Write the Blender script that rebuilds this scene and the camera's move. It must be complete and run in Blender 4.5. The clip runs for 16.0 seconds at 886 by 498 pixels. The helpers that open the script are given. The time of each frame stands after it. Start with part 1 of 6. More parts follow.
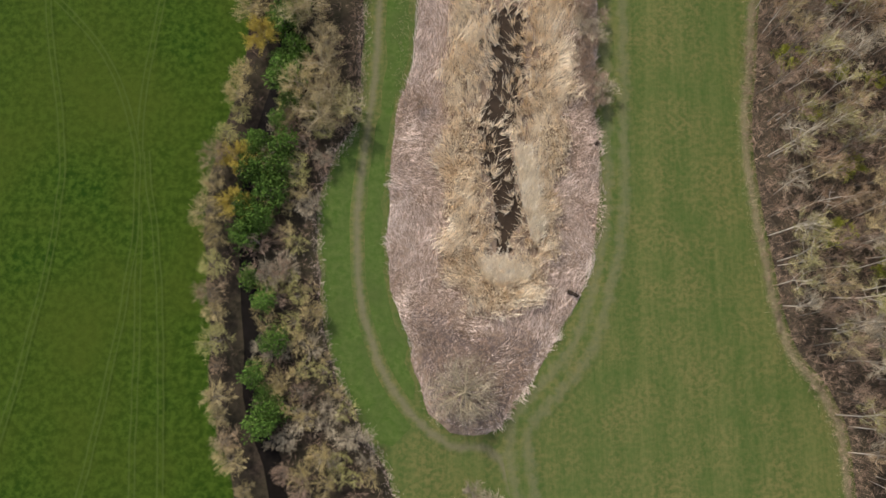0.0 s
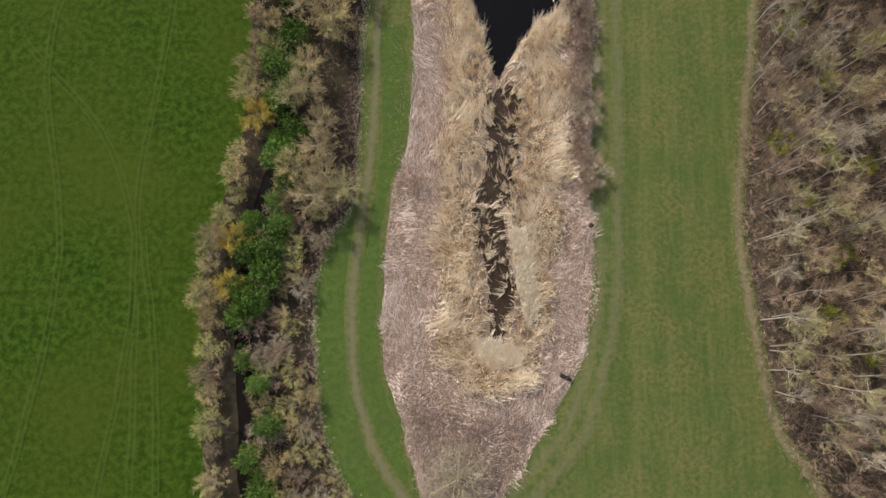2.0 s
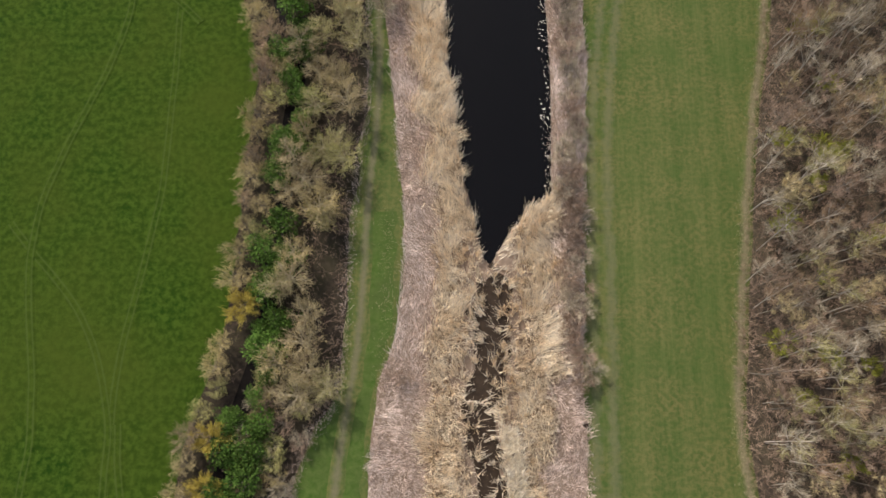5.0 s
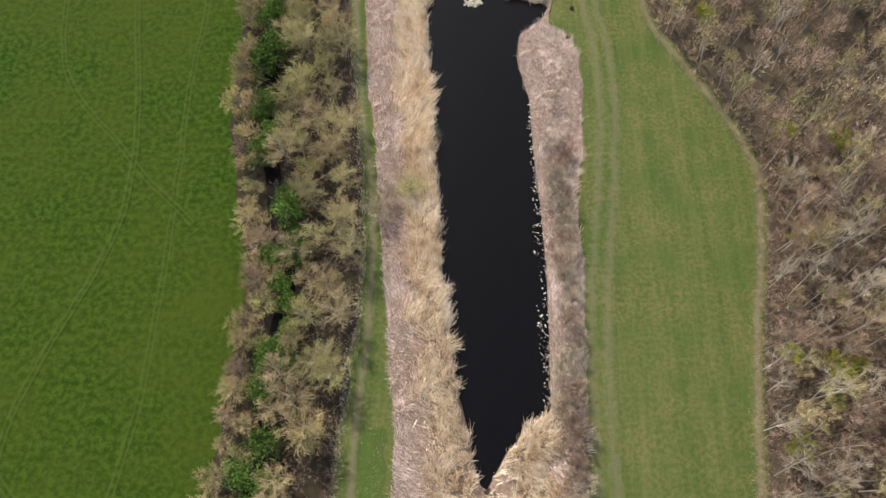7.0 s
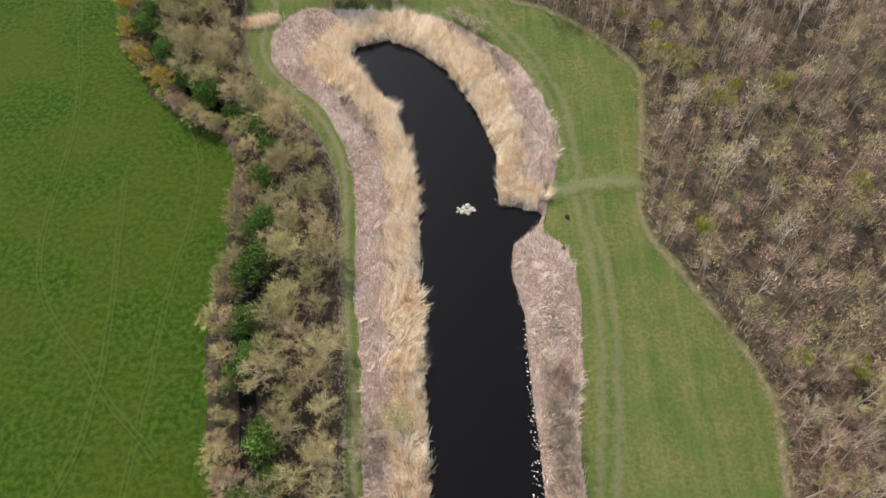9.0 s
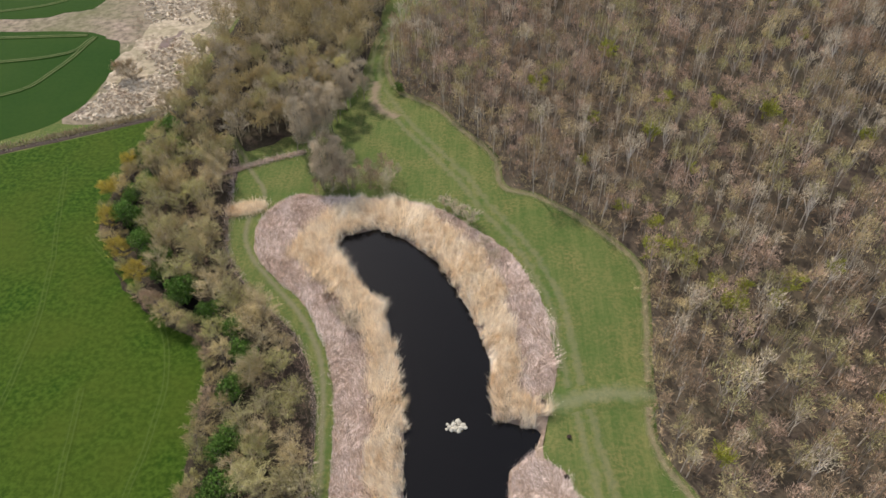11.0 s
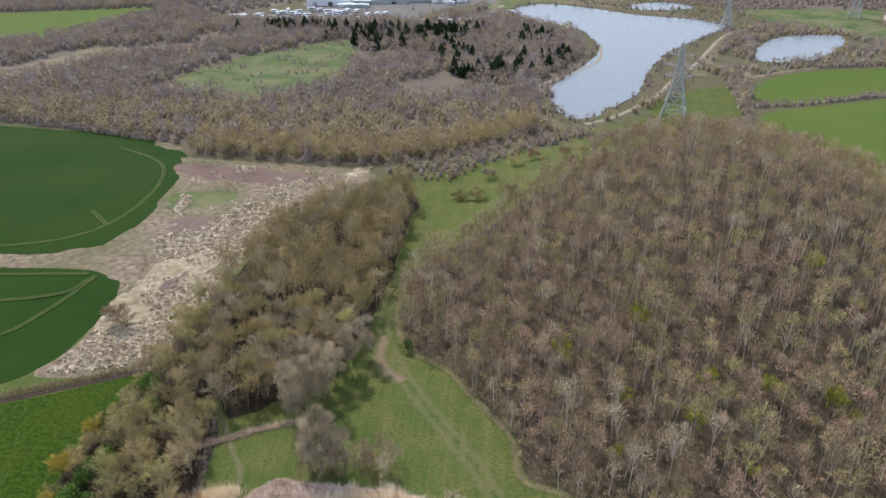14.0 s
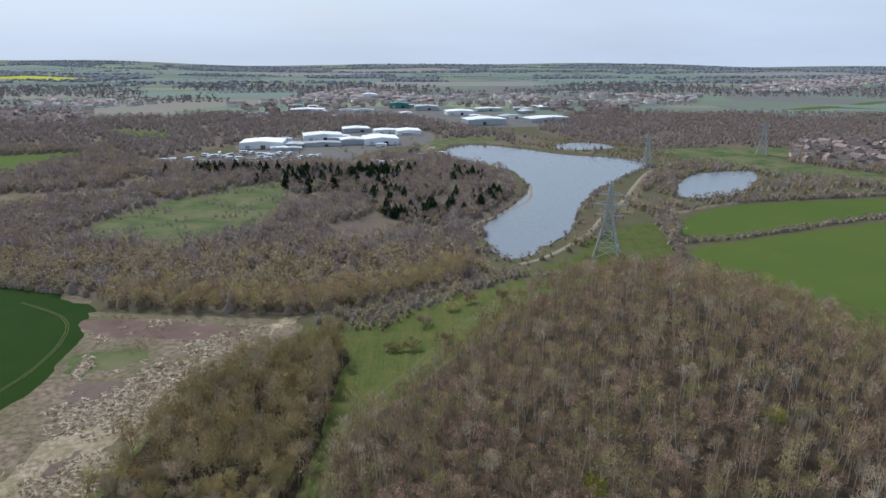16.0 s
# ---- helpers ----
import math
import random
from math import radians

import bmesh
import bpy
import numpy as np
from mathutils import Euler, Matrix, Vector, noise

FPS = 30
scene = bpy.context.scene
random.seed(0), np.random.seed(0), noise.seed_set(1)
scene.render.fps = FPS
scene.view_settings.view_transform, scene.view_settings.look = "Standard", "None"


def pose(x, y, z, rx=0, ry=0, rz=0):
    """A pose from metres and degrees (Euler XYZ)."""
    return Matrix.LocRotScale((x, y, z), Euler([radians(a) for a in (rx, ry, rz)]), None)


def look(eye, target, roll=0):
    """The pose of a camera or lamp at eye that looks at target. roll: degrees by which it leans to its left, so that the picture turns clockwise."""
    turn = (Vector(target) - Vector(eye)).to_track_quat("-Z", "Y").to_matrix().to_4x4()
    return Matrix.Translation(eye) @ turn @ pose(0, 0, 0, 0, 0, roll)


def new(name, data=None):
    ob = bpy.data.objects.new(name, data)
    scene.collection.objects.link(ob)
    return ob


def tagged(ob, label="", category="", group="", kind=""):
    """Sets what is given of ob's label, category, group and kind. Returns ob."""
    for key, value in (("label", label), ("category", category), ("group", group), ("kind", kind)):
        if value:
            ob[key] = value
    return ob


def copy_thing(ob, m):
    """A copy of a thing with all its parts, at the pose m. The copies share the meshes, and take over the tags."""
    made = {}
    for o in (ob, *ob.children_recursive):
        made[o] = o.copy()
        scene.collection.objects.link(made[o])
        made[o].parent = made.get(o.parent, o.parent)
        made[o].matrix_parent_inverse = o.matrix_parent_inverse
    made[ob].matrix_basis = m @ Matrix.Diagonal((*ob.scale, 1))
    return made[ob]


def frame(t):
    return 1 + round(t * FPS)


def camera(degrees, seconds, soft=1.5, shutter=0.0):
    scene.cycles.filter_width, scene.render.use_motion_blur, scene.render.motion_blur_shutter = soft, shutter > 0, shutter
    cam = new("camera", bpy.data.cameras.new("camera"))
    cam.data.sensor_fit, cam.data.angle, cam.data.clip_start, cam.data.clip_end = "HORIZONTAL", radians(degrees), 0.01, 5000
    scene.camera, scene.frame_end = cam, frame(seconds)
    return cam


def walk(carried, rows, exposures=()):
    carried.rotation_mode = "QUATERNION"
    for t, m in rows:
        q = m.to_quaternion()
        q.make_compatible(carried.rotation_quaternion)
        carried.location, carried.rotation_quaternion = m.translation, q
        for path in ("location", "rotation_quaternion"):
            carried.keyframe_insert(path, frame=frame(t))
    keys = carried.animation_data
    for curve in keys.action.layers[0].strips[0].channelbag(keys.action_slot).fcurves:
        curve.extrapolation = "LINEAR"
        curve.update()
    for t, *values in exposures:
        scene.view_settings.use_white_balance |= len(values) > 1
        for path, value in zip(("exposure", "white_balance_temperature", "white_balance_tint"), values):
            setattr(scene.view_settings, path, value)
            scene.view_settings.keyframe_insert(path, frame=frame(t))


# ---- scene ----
cam = camera(64.6, 16.0)
METRES, EYE, TILT, LEAN, TURN = 121.4, 100.0, -1.5, -3.05, 26.0
ROWS = [
    (0.0, 0.0, 0.0, 0.0, -26.07, -81.37, 4.26),
    (0.5, 0.0129, 0.0211, 0.0101, -26.0, -81.34, 4.26),
    (1.0, 0.0256, 0.0419, 0.0151, -25.93, -81.37, 4.27),
    (1.5, 0.0388, 0.0625, 0.0174, -25.84, -81.35, 4.31),
    (2.0, 0.051, 0.0817, 0.0185, -25.76, -81.31, 4.34),
    (2.5, 0.064, 0.1023, 0.0192, -25.68, -81.39, 4.37),
    (3.0, 0.0763, 0.1209, 0.0201, -25.61, -83.9, 4.42),
    (3.5, 0.0874, 0.1436, 0.0197, -25.55, -84.16, 4.29),
    (4.0, 0.0995, 0.1628, 0.0195, -25.45, -81.41, 4.29),
    (6.5, 0.1698, 0.2812, 0.0191, -25.16, -67.83, 4.37),
    (7.0, 0.1857, 0.309, 0.019, -25.13, -65.15, 4.36),
    (7.5, 0.2027, 0.3395, 0.0191, -25.09, -62.42, 4.29),
    (8.0, 0.2195, 0.3687, 0.0188, -25.04, -59.73, 4.25),
    (8.5, 0.2374, 0.3996, 0.0184, -24.97, -56.9, 4.18),
    (9.0, 0.2546, 0.4297, 0.0184, -24.92, -54.21, 4.11),
    (9.5, 0.2739, 0.4606, 0.0181, -24.82, -51.35, 4.07),
    (12.0, 0.366, 0.6176, 0.0211, -24.38, -37.83, 3.68),
    (12.5, 0.3831, 0.6494, 0.0206, -22.92, -34.89, 3.59),
    (13.0, 0.401, 0.679, 0.0204, -22.42, -32.13, 3.56),
    (13.5, 0.4188, 0.7103, 0.0202, -22.33, -29.25, 3.53),
    (14.0, 0.436, 0.7403, 0.0206, -22.24, -26.51, 3.49),
    (14.5, 0.4542, 0.7711, 0.0203, -22.5, -23.76, 3.48),
    (15.0, 0.4703, 0.8005, 0.0207, -23.4, -21.21, 3.44),
    (15.5, 0.4878, 0.8307, 0.0216, -23.77, -18.53, 3.41),
    (16.0, 0.5058, 0.8588, 0.0227, -27.56, -16.12, 3.34),
]
walk(cam, [(t, pose(0, 0, EYE, TILT, LEAN, TURN) @ pose(METRES * x, METRES * y, METRES * z, 90 + pitch, roll, yaw)) for t, x, y, z, yaw, pitch, roll in ROWS],
     [(0, -0.16, 6600, 12), (4, -0.18, 6600, 12), (6.5, 0.12, 6550, 13), (8.5, 0.31, 6500, 13), (10, 0.28, 6450, 13), (12.5, 0.18, 6350, 13), (14.5, 0.03, 6000, 12), (16, -0.42, 5850, 9)])

# ---- sky and sun ----
world = bpy.data.worlds.new("world")
scene.world = world
world.use_nodes = True
SUN_EL, SUN_AZ = 44.0, -32.0  # azimuth from +y towards +x
wn, wl = world.node_tree.nodes, world.node_tree.links
sky = wn.new("ShaderNodeTexSky")
sky.sky_type, sky.sun_disc = "NISHITA", False
sky.sun_elevation, sky.sun_rotation = radians(SUN_EL), radians(SUN_AZ)
sky.air_density, sky.dust_density, sky.ozone_density = 1.0, 3.0, 1.0
cloud = wn.new("ShaderNodeTexNoise")
cloud.inputs["Scale"].default_value, cloud.inputs["Detail"].default_value = 3.0, 6.0
stretch = wn.new("ShaderNodeMapping")
stretch.inputs["Scale"].default_value = (1.0, 1.0, 6.0)
wco = wn.new("ShaderNodeTexCoord")
wl.new(wco.outputs["Generated"], stretch.inputs["Vector"])
wl.new(stretch.outputs["Vector"], cloud.inputs["Vector"])
veil = wn.new("ShaderNodeMapRange")
veil.inputs["From Min"].default_value, veil.inputs["From Max"].default_value = 0.25, 0.75
veil.inputs["To Min"].default_value, veil.inputs["To Max"].default_value = 0.68, 0.85
wl.new(cloud.outputs["Fac"], veil.inputs["Value"])
haze = wn.new("ShaderNodeMix")
haze.data_type = "RGBA"
haze.inputs["B"].default_value = (7.9, 9.0, 10.6, 1)
up = wn.new("ShaderNodeSeparateXYZ")
wl.new(wco.outputs["Generated"], up.inputs["Vector"])
thin_haze = wn.new("ShaderNodeMapRange")
thin_haze.inputs["From Min"].default_value, thin_haze.inputs["From Max"].default_value = 0.2, 0.9
thin_haze.inputs["To Min"].default_value, thin_haze.inputs["To Max"].default_value = 1.0, 0.45
wl.new(up.outputs["Z"], thin_haze.inputs["Value"])
veiled = wn.new("ShaderNodeMath")
veiled.operation = "MULTIPLY"
wl.new(veil.outputs["Result"], veiled.inputs[0])
wl.new(thin_haze.outputs["Result"], veiled.inputs[1])
wl.new(veiled.outputs[0], haze.inputs["Factor"])
wl.new(sky.outputs["Color"], haze.inputs["A"])
wl.new(haze.outputs["Result"], wn["Background"].inputs["Color"])
wn["Background"].inputs["Strength"].default_value = 0.12
sun = new("sun", bpy.data.lights.new("sun", "SUN"))
sun.data.energy, sun.data.angle, sun.data.color = 4.5, radians(1.0), (1.0, 0.95, 0.87)
_a, _e = radians(SUN_AZ), radians(SUN_EL)
sun.matrix_world = look((0, 0, 300), Vector((0, 0, 300)) - Vector((math.sin(_a) * math.cos(_e), math.cos(_a) * math.cos(_e), math.sin(_e))))

# ---- materials ----
def material(name, c1, c2, small=3.0, large=0.08, c3=None, rough=0.9, bump=0.0, island=0.0, speck=0.5, obj=0.0, spec=0.04, streak=None):
    """Two colours mixed by fine noise, a third by coarse noise; brightness may vary by piece or by object."""
    m = bpy.data.materials.new(name)
    m.use_nodes = True
    n, l = m.node_tree.nodes, m.node_tree.links
    bs = n["Principled BSDF"]
    bs.inputs["Roughness"].default_value = rough
    bs.inputs["Specular IOR Level"].default_value = spec
    geo = n.new("ShaderNodeNewGeometry")
    def noise_node(scale, detail=5.0, rough_=0.6):
        t = n.new("ShaderNodeTexNoise")
        t.inputs["Scale"].default_value, t.inputs["Detail"].default_value, t.inputs["Roughness"].default_value = scale, detail, rough_
        l.new(geo.outputs["Position"], t.inputs["Vector"])
        return t
    def ramp(sock, lo, hi):
        r = n.new("ShaderNodeMapRange")
        r.inputs["From Min"].default_value, r.inputs["From Max"].default_value = lo, hi
        l.new(sock, r.inputs["Value"])
        return r.outputs["Result"]
    def mix(fac, a, b):
        x = n.new("ShaderNodeMix")
        x.data_type = "RGBA"
        l.new(fac, x.inputs["Factor"])
        for key, v in (("A", a), ("B", b)):
            if isinstance(v, tuple):
                x.inputs[key].default_value = (*v, 1)
            else:
                l.new(v, x.inputs[key])
        return x.outputs["Result"]
    fine = noise_node(small)
    col = mix(ramp(fine.outputs["Fac"], 0.5 - 0.5 * speck, 0.5 + 0.5 * speck), c1, c2)
    if c3:
        fac = ramp(noise_node(large).outputs["Fac"], 0.36, 0.66)
        less = n.new("ShaderNodeMath")
        less.operation = "MULTIPLY"
        less.inputs[1].default_value = 0.75
        l.new(fac, less.inputs[0])
        col = mix(less.outputs[0], col, c3)
    if streak:
        mp = n.new("ShaderNodeMapping")
        mp.inputs["Scale"].default_value = (1.0, 0.06, 1.0)
        l.new(geo.outputs["Position"], mp.inputs["Vector"])
        t = noise_node(0.42, 6.0, 0.8)
        l.new(mp.outputs["Vector"], t.inputs["Vector"])
        fac = ramp(t.outputs["Fac"], 0.42, 0.72)
        less = n.new("ShaderNodeMath")
        less.operation = "MULTIPLY"
        less.inputs[1].default_value = 0.42
        l.new(fac, less.inputs[0])
        col = mix(less.outputs[0], col, streak)
    for sock, amount in ((geo.outputs["Random Per Island"], island), (None, obj)):
        if amount:
            if sock is None:
                sock = n.new("ShaderNodeObjectInfo").outputs["Random"]
            r = n.new("ShaderNodeMapRange")
            r.inputs["To Min"].default_value, r.inputs["To Max"].default_value = 1 - amount, 1 + amount
            l.new(sock, r.inputs["Value"])
            h = n.new("ShaderNodeHueSaturation")
            l.new(r.outputs["Result"], h.inputs["Value"])
            l.new(col, h.inputs["Color"])
            col = h.outputs["Color"]
    l.new(col, bs.inputs["Base Color"])
    if bump:
        b = n.new("ShaderNodeBump")
        b.inputs["Strength"].default_value, b.inputs["Distance"].default_value = bump, 0.15
        l.new(fine.outputs["Fac"], b.inputs["Height"])
        l.new(b.outputs["Normal"], bs.inputs["Normal"])
    return m


def worn(name, base, soil, soil2, ruts=True, amount=1.0, rut=0.42):
    """Grass that is worn to bare soil along a strip, in two ruts or one line; 'across' runs from -1 to 1."""
    m = material(name, **base)
    n, l = m.node_tree.nodes, m.node_tree.links
    bs = n["Principled BSDF"]
    old = bs.inputs["Base Color"].links[0].from_socket
    at = n.new("ShaderNodeAttribute")
    at.attribute_name = "across"
    def math_(op, a, b=0.0):
        x = n.new("ShaderNodeMath")
        x.operation = op
        for i, v in enumerate((a, b)):
            if isinstance(v, float):
                x.inputs[i].default_value = v
            else:
                l.new(v, x.inputs[i])
        return x.outputs[0]
    d = math_("ABSOLUTE", at.outputs["Fac"])
    if ruts:
        d = math_("ABSOLUTE", math_("SUBTRACT", d, 0.42))
    geo = n.new("ShaderNodeNewGeometry")
    t = n.new("ShaderNodeTexNoise")
    t.inputs["Scale"].default_value, t.inputs["Detail"].default_value = 0.7, 6.0
    l.new(geo.outputs["Position"], t.inputs["Vector"])
    d = math_("ADD", d, math_("MULTIPLY", math_("SUBTRACT", t.outputs["Fac"], 0.5), 0.9 if rut > 0.3 else 0.3))
    r = n.new("ShaderNodeMapRange")
    r.interpolation_type = "SMOOTHSTEP"
    hi = rut if ruts else 0.75
    r.inputs["From Min"].default_value, r.inputs["From Max"].default_value = 0.0, hi
    r.inputs["To Min"].default_value, r.inputs["To Max"].default_value = amount, 0.0
    l.new(d, r.inputs["Value"])
    t2 = n.new("ShaderNodeTexNoise")
    t2.inputs["Scale"].default_value = 4.0
    l.new(geo.outputs["Position"], t2.inputs["Vector"])
    x2 = n.new("ShaderNodeMix")
    x2.data_type = "RGBA"
    l.new(t2.outputs["Fac"], x2.inputs["Factor"])
    x2.inputs["A"].default_value, x2.inputs["B"].default_value = (*soil, 1), (*soil2, 1)
    x = n.new("ShaderNodeMix")
    x.data_type = "RGBA"
    l.new(r.outputs["Result"], x.inputs["Factor"])
    l.new(old, x.inputs["A"])
    l.new(x2.outputs["Result"], x.inputs["B"])
    l.new(x.outputs["Result"], bs.inputs["Base Color"])
    return m


def water_material(name, deep, rough, spec):
    m = material(name, deep, tuple(1.3 * c for c in deep), small=0.3, rough=rough, spec=spec)
    n, l = m.node_tree.nodes, m.node_tree.links
    b = n.new("ShaderNodeBump")
    b.inputs["Strength"].default_value, b.inputs["Distance"].default_value = 0.12, 0.05
    t = n.new("ShaderNodeTexNoise")
    t.inputs["Scale"].default_value, t.inputs["Detail"].default_value = 1.6, 3.0
    geo = n.new("ShaderNodeNewGeometry")
    l.new(geo.outputs["Position"], t.inputs["Vector"])
    l.new(t.outputs["Fac"], b.inputs["Height"])
    l.new(b.outputs["Normal"], n["Principled BSDF"].inputs["Normal"])
    return m


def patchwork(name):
    """Far farmland: fields of one crop each, some green, some ploughed, some fallow, all paled by painted haze."""
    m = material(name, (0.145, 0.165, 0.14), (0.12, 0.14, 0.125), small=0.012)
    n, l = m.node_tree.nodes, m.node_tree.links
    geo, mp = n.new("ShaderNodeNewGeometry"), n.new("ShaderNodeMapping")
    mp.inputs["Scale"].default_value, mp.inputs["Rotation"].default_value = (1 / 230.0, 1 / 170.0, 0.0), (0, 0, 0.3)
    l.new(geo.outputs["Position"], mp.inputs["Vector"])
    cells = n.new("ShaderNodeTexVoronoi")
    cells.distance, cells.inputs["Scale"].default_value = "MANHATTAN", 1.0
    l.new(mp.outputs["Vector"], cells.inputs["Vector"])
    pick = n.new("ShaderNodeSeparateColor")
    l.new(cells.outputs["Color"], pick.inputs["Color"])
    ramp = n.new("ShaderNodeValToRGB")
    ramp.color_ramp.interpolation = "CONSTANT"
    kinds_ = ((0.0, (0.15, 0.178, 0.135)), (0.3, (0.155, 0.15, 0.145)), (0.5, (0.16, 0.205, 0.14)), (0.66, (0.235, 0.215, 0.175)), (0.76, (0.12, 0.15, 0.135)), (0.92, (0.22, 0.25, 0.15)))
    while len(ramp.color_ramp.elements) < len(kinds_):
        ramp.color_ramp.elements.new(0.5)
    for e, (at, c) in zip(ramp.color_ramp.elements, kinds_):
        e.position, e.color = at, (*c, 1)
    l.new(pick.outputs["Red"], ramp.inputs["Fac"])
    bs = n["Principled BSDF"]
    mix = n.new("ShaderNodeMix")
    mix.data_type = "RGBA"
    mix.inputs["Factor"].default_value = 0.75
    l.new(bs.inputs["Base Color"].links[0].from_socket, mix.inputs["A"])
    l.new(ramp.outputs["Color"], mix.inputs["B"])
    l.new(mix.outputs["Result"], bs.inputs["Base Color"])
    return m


MEADOW1, MEADOW2, MEADOW3 = (0.118, 0.112, 0.038), (0.058, 0.080, 0.022), (0.044, 0.080, 0.018)
PAST1, PAST2, PAST3 = (0.013, 0.034, 0.003), (0.040, 0.072, 0.008), (0.046, 0.064, 0.008)
MEADOW = dict(c1=MEADOW1, c2=MEADOW2, small=1.5, large=0.14, c3=MEADOW3, bump=1.0, speck=0.2, streak=(0.165, 0.155, 0.056))
PASTURE = dict(c1=PAST1, c2=PAST2, small=1.0, large=0.045, c3=PAST3, bump=1.0, speck=0.22)
CROP = dict(c1=(0.010, 0.033, 0.004), c2=(0.017, 0.043, 0.006), small=0.8, large=0.02, c3=(0.026, 0.050, 0.008))
M_MEADOW = material("meadow_grass", **MEADOW)
M_PASTURE = material("pasture_grass", **PASTURE)
M_CROP = material("winter_crop", **CROP)
M_CROP_LIGHT = material("spring_crop", (0.064, 0.102, 0.022), (0.076, 0.114, 0.026), small=0.5, large=0.015, c3=(0.092, 0.118, 0.026))
M_LAND = material("rough_land", (0.135, 0.108, 0.072), (0.080, 0.075, 0.042), small=0.12, large=0.012, c3=(0.085, 0.095, 0.045))
M_CORE = material("twig_mass", (0.25, 0.205, 0.18), (0.155, 0.125, 0.11), small=0.9, large=0.03, c3=(0.22, 0.185, 0.135), bump=1.0, speck=0.35)
M_CORE_OCHRE = material("ochre_twig_mass", (0.24, 0.195, 0.12), (0.145, 0.115, 0.07), small=0.9, bump=1.0, speck=0.35)
# Brown litter, its colour darkened to hold the shade under hedge and willows.
M_SHADED_LITTER = material("shaded_leaf_litter", (0.055, 0.039, 0.029), (0.018, 0.014, 0.011), small=1.2, large=0.12, c3=(0.045, 0.040, 0.022), bump=1.0, speck=0.35)
M_WOODFLOOR = material("birch_litter", (0.105, 0.078, 0.056), (0.044, 0.034, 0.026), small=0.9, large=0.1, c3=(0.08, 0.066, 0.041), bump=1.0, speck=0.35)
# Litter of the far woods, paler than the near litter.
M_FAR_LITTER = material("pale_litter", (0.15, 0.12, 0.102), (0.09, 0.072, 0.062), small=0.3, large=0.02, c3=(0.16, 0.135, 0.09))
M_BRACKEN = material("dead_bracken", (0.165, 0.112, 0.098), (0.105, 0.07, 0.06), small=0.4, large=0.1, c3=(0.17, 0.125, 0.10), bump=0.8)
M_MAT = material("matted_grass", (0.46, 0.375, 0.275), (0.22, 0.175, 0.125), small=0.45, large=0.12, c3=(0.19, 0.165, 0.095), bump=0.8, speck=0.24)
M_MUD = material("reed_floor", (0.26, 0.19, 0.14), (0.12, 0.085, 0.06), small=1.6, large=0.2, c3=(0.25, 0.19, 0.145), bump=0.8, speck=0.3)
M_DARKMUD = material("wet_mud", (0.020, 0.014, 0.010), (0.055, 0.038, 0.026), small=1.0, bump=0.6, rough=0.6)
M_FRINGE = material("bleached_grass", (0.44, 0.36, 0.22), (0.32, 0.26, 0.15), small=0.6, island=0.3)
M_PALE = material("dead_grass", (0.27, 0.21, 0.155), (0.115, 0.09, 0.068), small=0.5, large=0.045, c3=(0.095, 0.10, 0.042), bump=0.8, speck=0.3)
M_TUSSOCK = material("pale_tussocks", (0.62, 0.52, 0.39), (0.44, 0.36, 0.26), small=0.25, island=0.15)
M_MAUVE = material("mauve_scrub_floor", (0.175, 0.130, 0.115), (0.11, 0.085, 0.070), small=0.4, large=0.1, c3=(0.16, 0.12, 0.09), bump=0.8)
M_GRAVEL = material("pale_gravel", (0.29, 0.25, 0.19), (0.22, 0.19, 0.14), small=0.6)
M_YELLOW = material("flowering_rape", (0.42, 0.40, 0.03), (0.30, 0.34, 0.04), small=0.1)
M_REED = material("straw_reed", (0.95, 0.83, 0.64), (0.66, 0.48, 0.28), small=0.75, large=0.16, c3=(0.93, 0.83, 0.67), island=0.3, speck=0.26)
M_WHITE_REED = material("bleached_reed", (0.96, 0.89, 0.76), (0.84, 0.73, 0.56), small=0.6, island=0.2)
M_STUBBLE = material("mauve_stubble", (0.82, 0.65, 0.545), (0.44, 0.32, 0.255), small=1.0, large=0.12, c3=(0.80, 0.67, 0.58), island=0.4, speck=0.26)
M_BARK = material("grey_bark", (0.26, 0.22, 0.175), (0.15, 0.125, 0.10), small=5.0, island=0.25, obj=0.2)
M_BIRCH = material("pale_birch_bark", (0.62, 0.55, 0.46), (0.40, 0.34, 0.27), small=4.0, island=0.2, obj=0.2)
M_LIMB = material("pale_willow_bark", (0.42, 0.35, 0.23), (0.29, 0.24, 0.155), small=4.0, island=0.2, obj=0.2)
M_STEM = material("dull_birch_bark", (0.50, 0.435, 0.355), (0.32, 0.275, 0.22), small=4.0, island=0.35)
TWIG = dict(small=0.24, island=0.22, obj=0.25, speck=0.2)
M_TWIG_BROWN = material("brown_twigs", (0.41, 0.275, 0.18), (0.24, 0.155, 0.10), c3=(0.37, 0.29, 0.165), large=0.06, **TWIG)
M_TWIG_GREY = material("grey_twigs", (0.49, 0.41, 0.29), (0.34, 0.28, 0.195), **TWIG)
M_TWIG_OCHRE = material("ochre_twigs", (0.48, 0.375, 0.17), (0.34, 0.265, 0.118), c3=(0.45, 0.36, 0.19), large=0.07, **TWIG)
M_TWIG_OLIVE = material("budding_twigs", (0.46, 0.42, 0.16), (0.33, 0.30, 0.12), **TWIG)
M_TWIG_PINK = material("mauve_twigs", (0.40, 0.28, 0.20), (0.25, 0.172, 0.12), **TWIG)
# Twigs of far trees, with some distance haze mixed into their colours.
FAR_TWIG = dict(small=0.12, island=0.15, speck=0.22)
M_HAZED_BROWN_TWIG = material("hazed_brown_twigs", (0.42, 0.33, 0.265), (0.31, 0.245, 0.195), **FAR_TWIG)
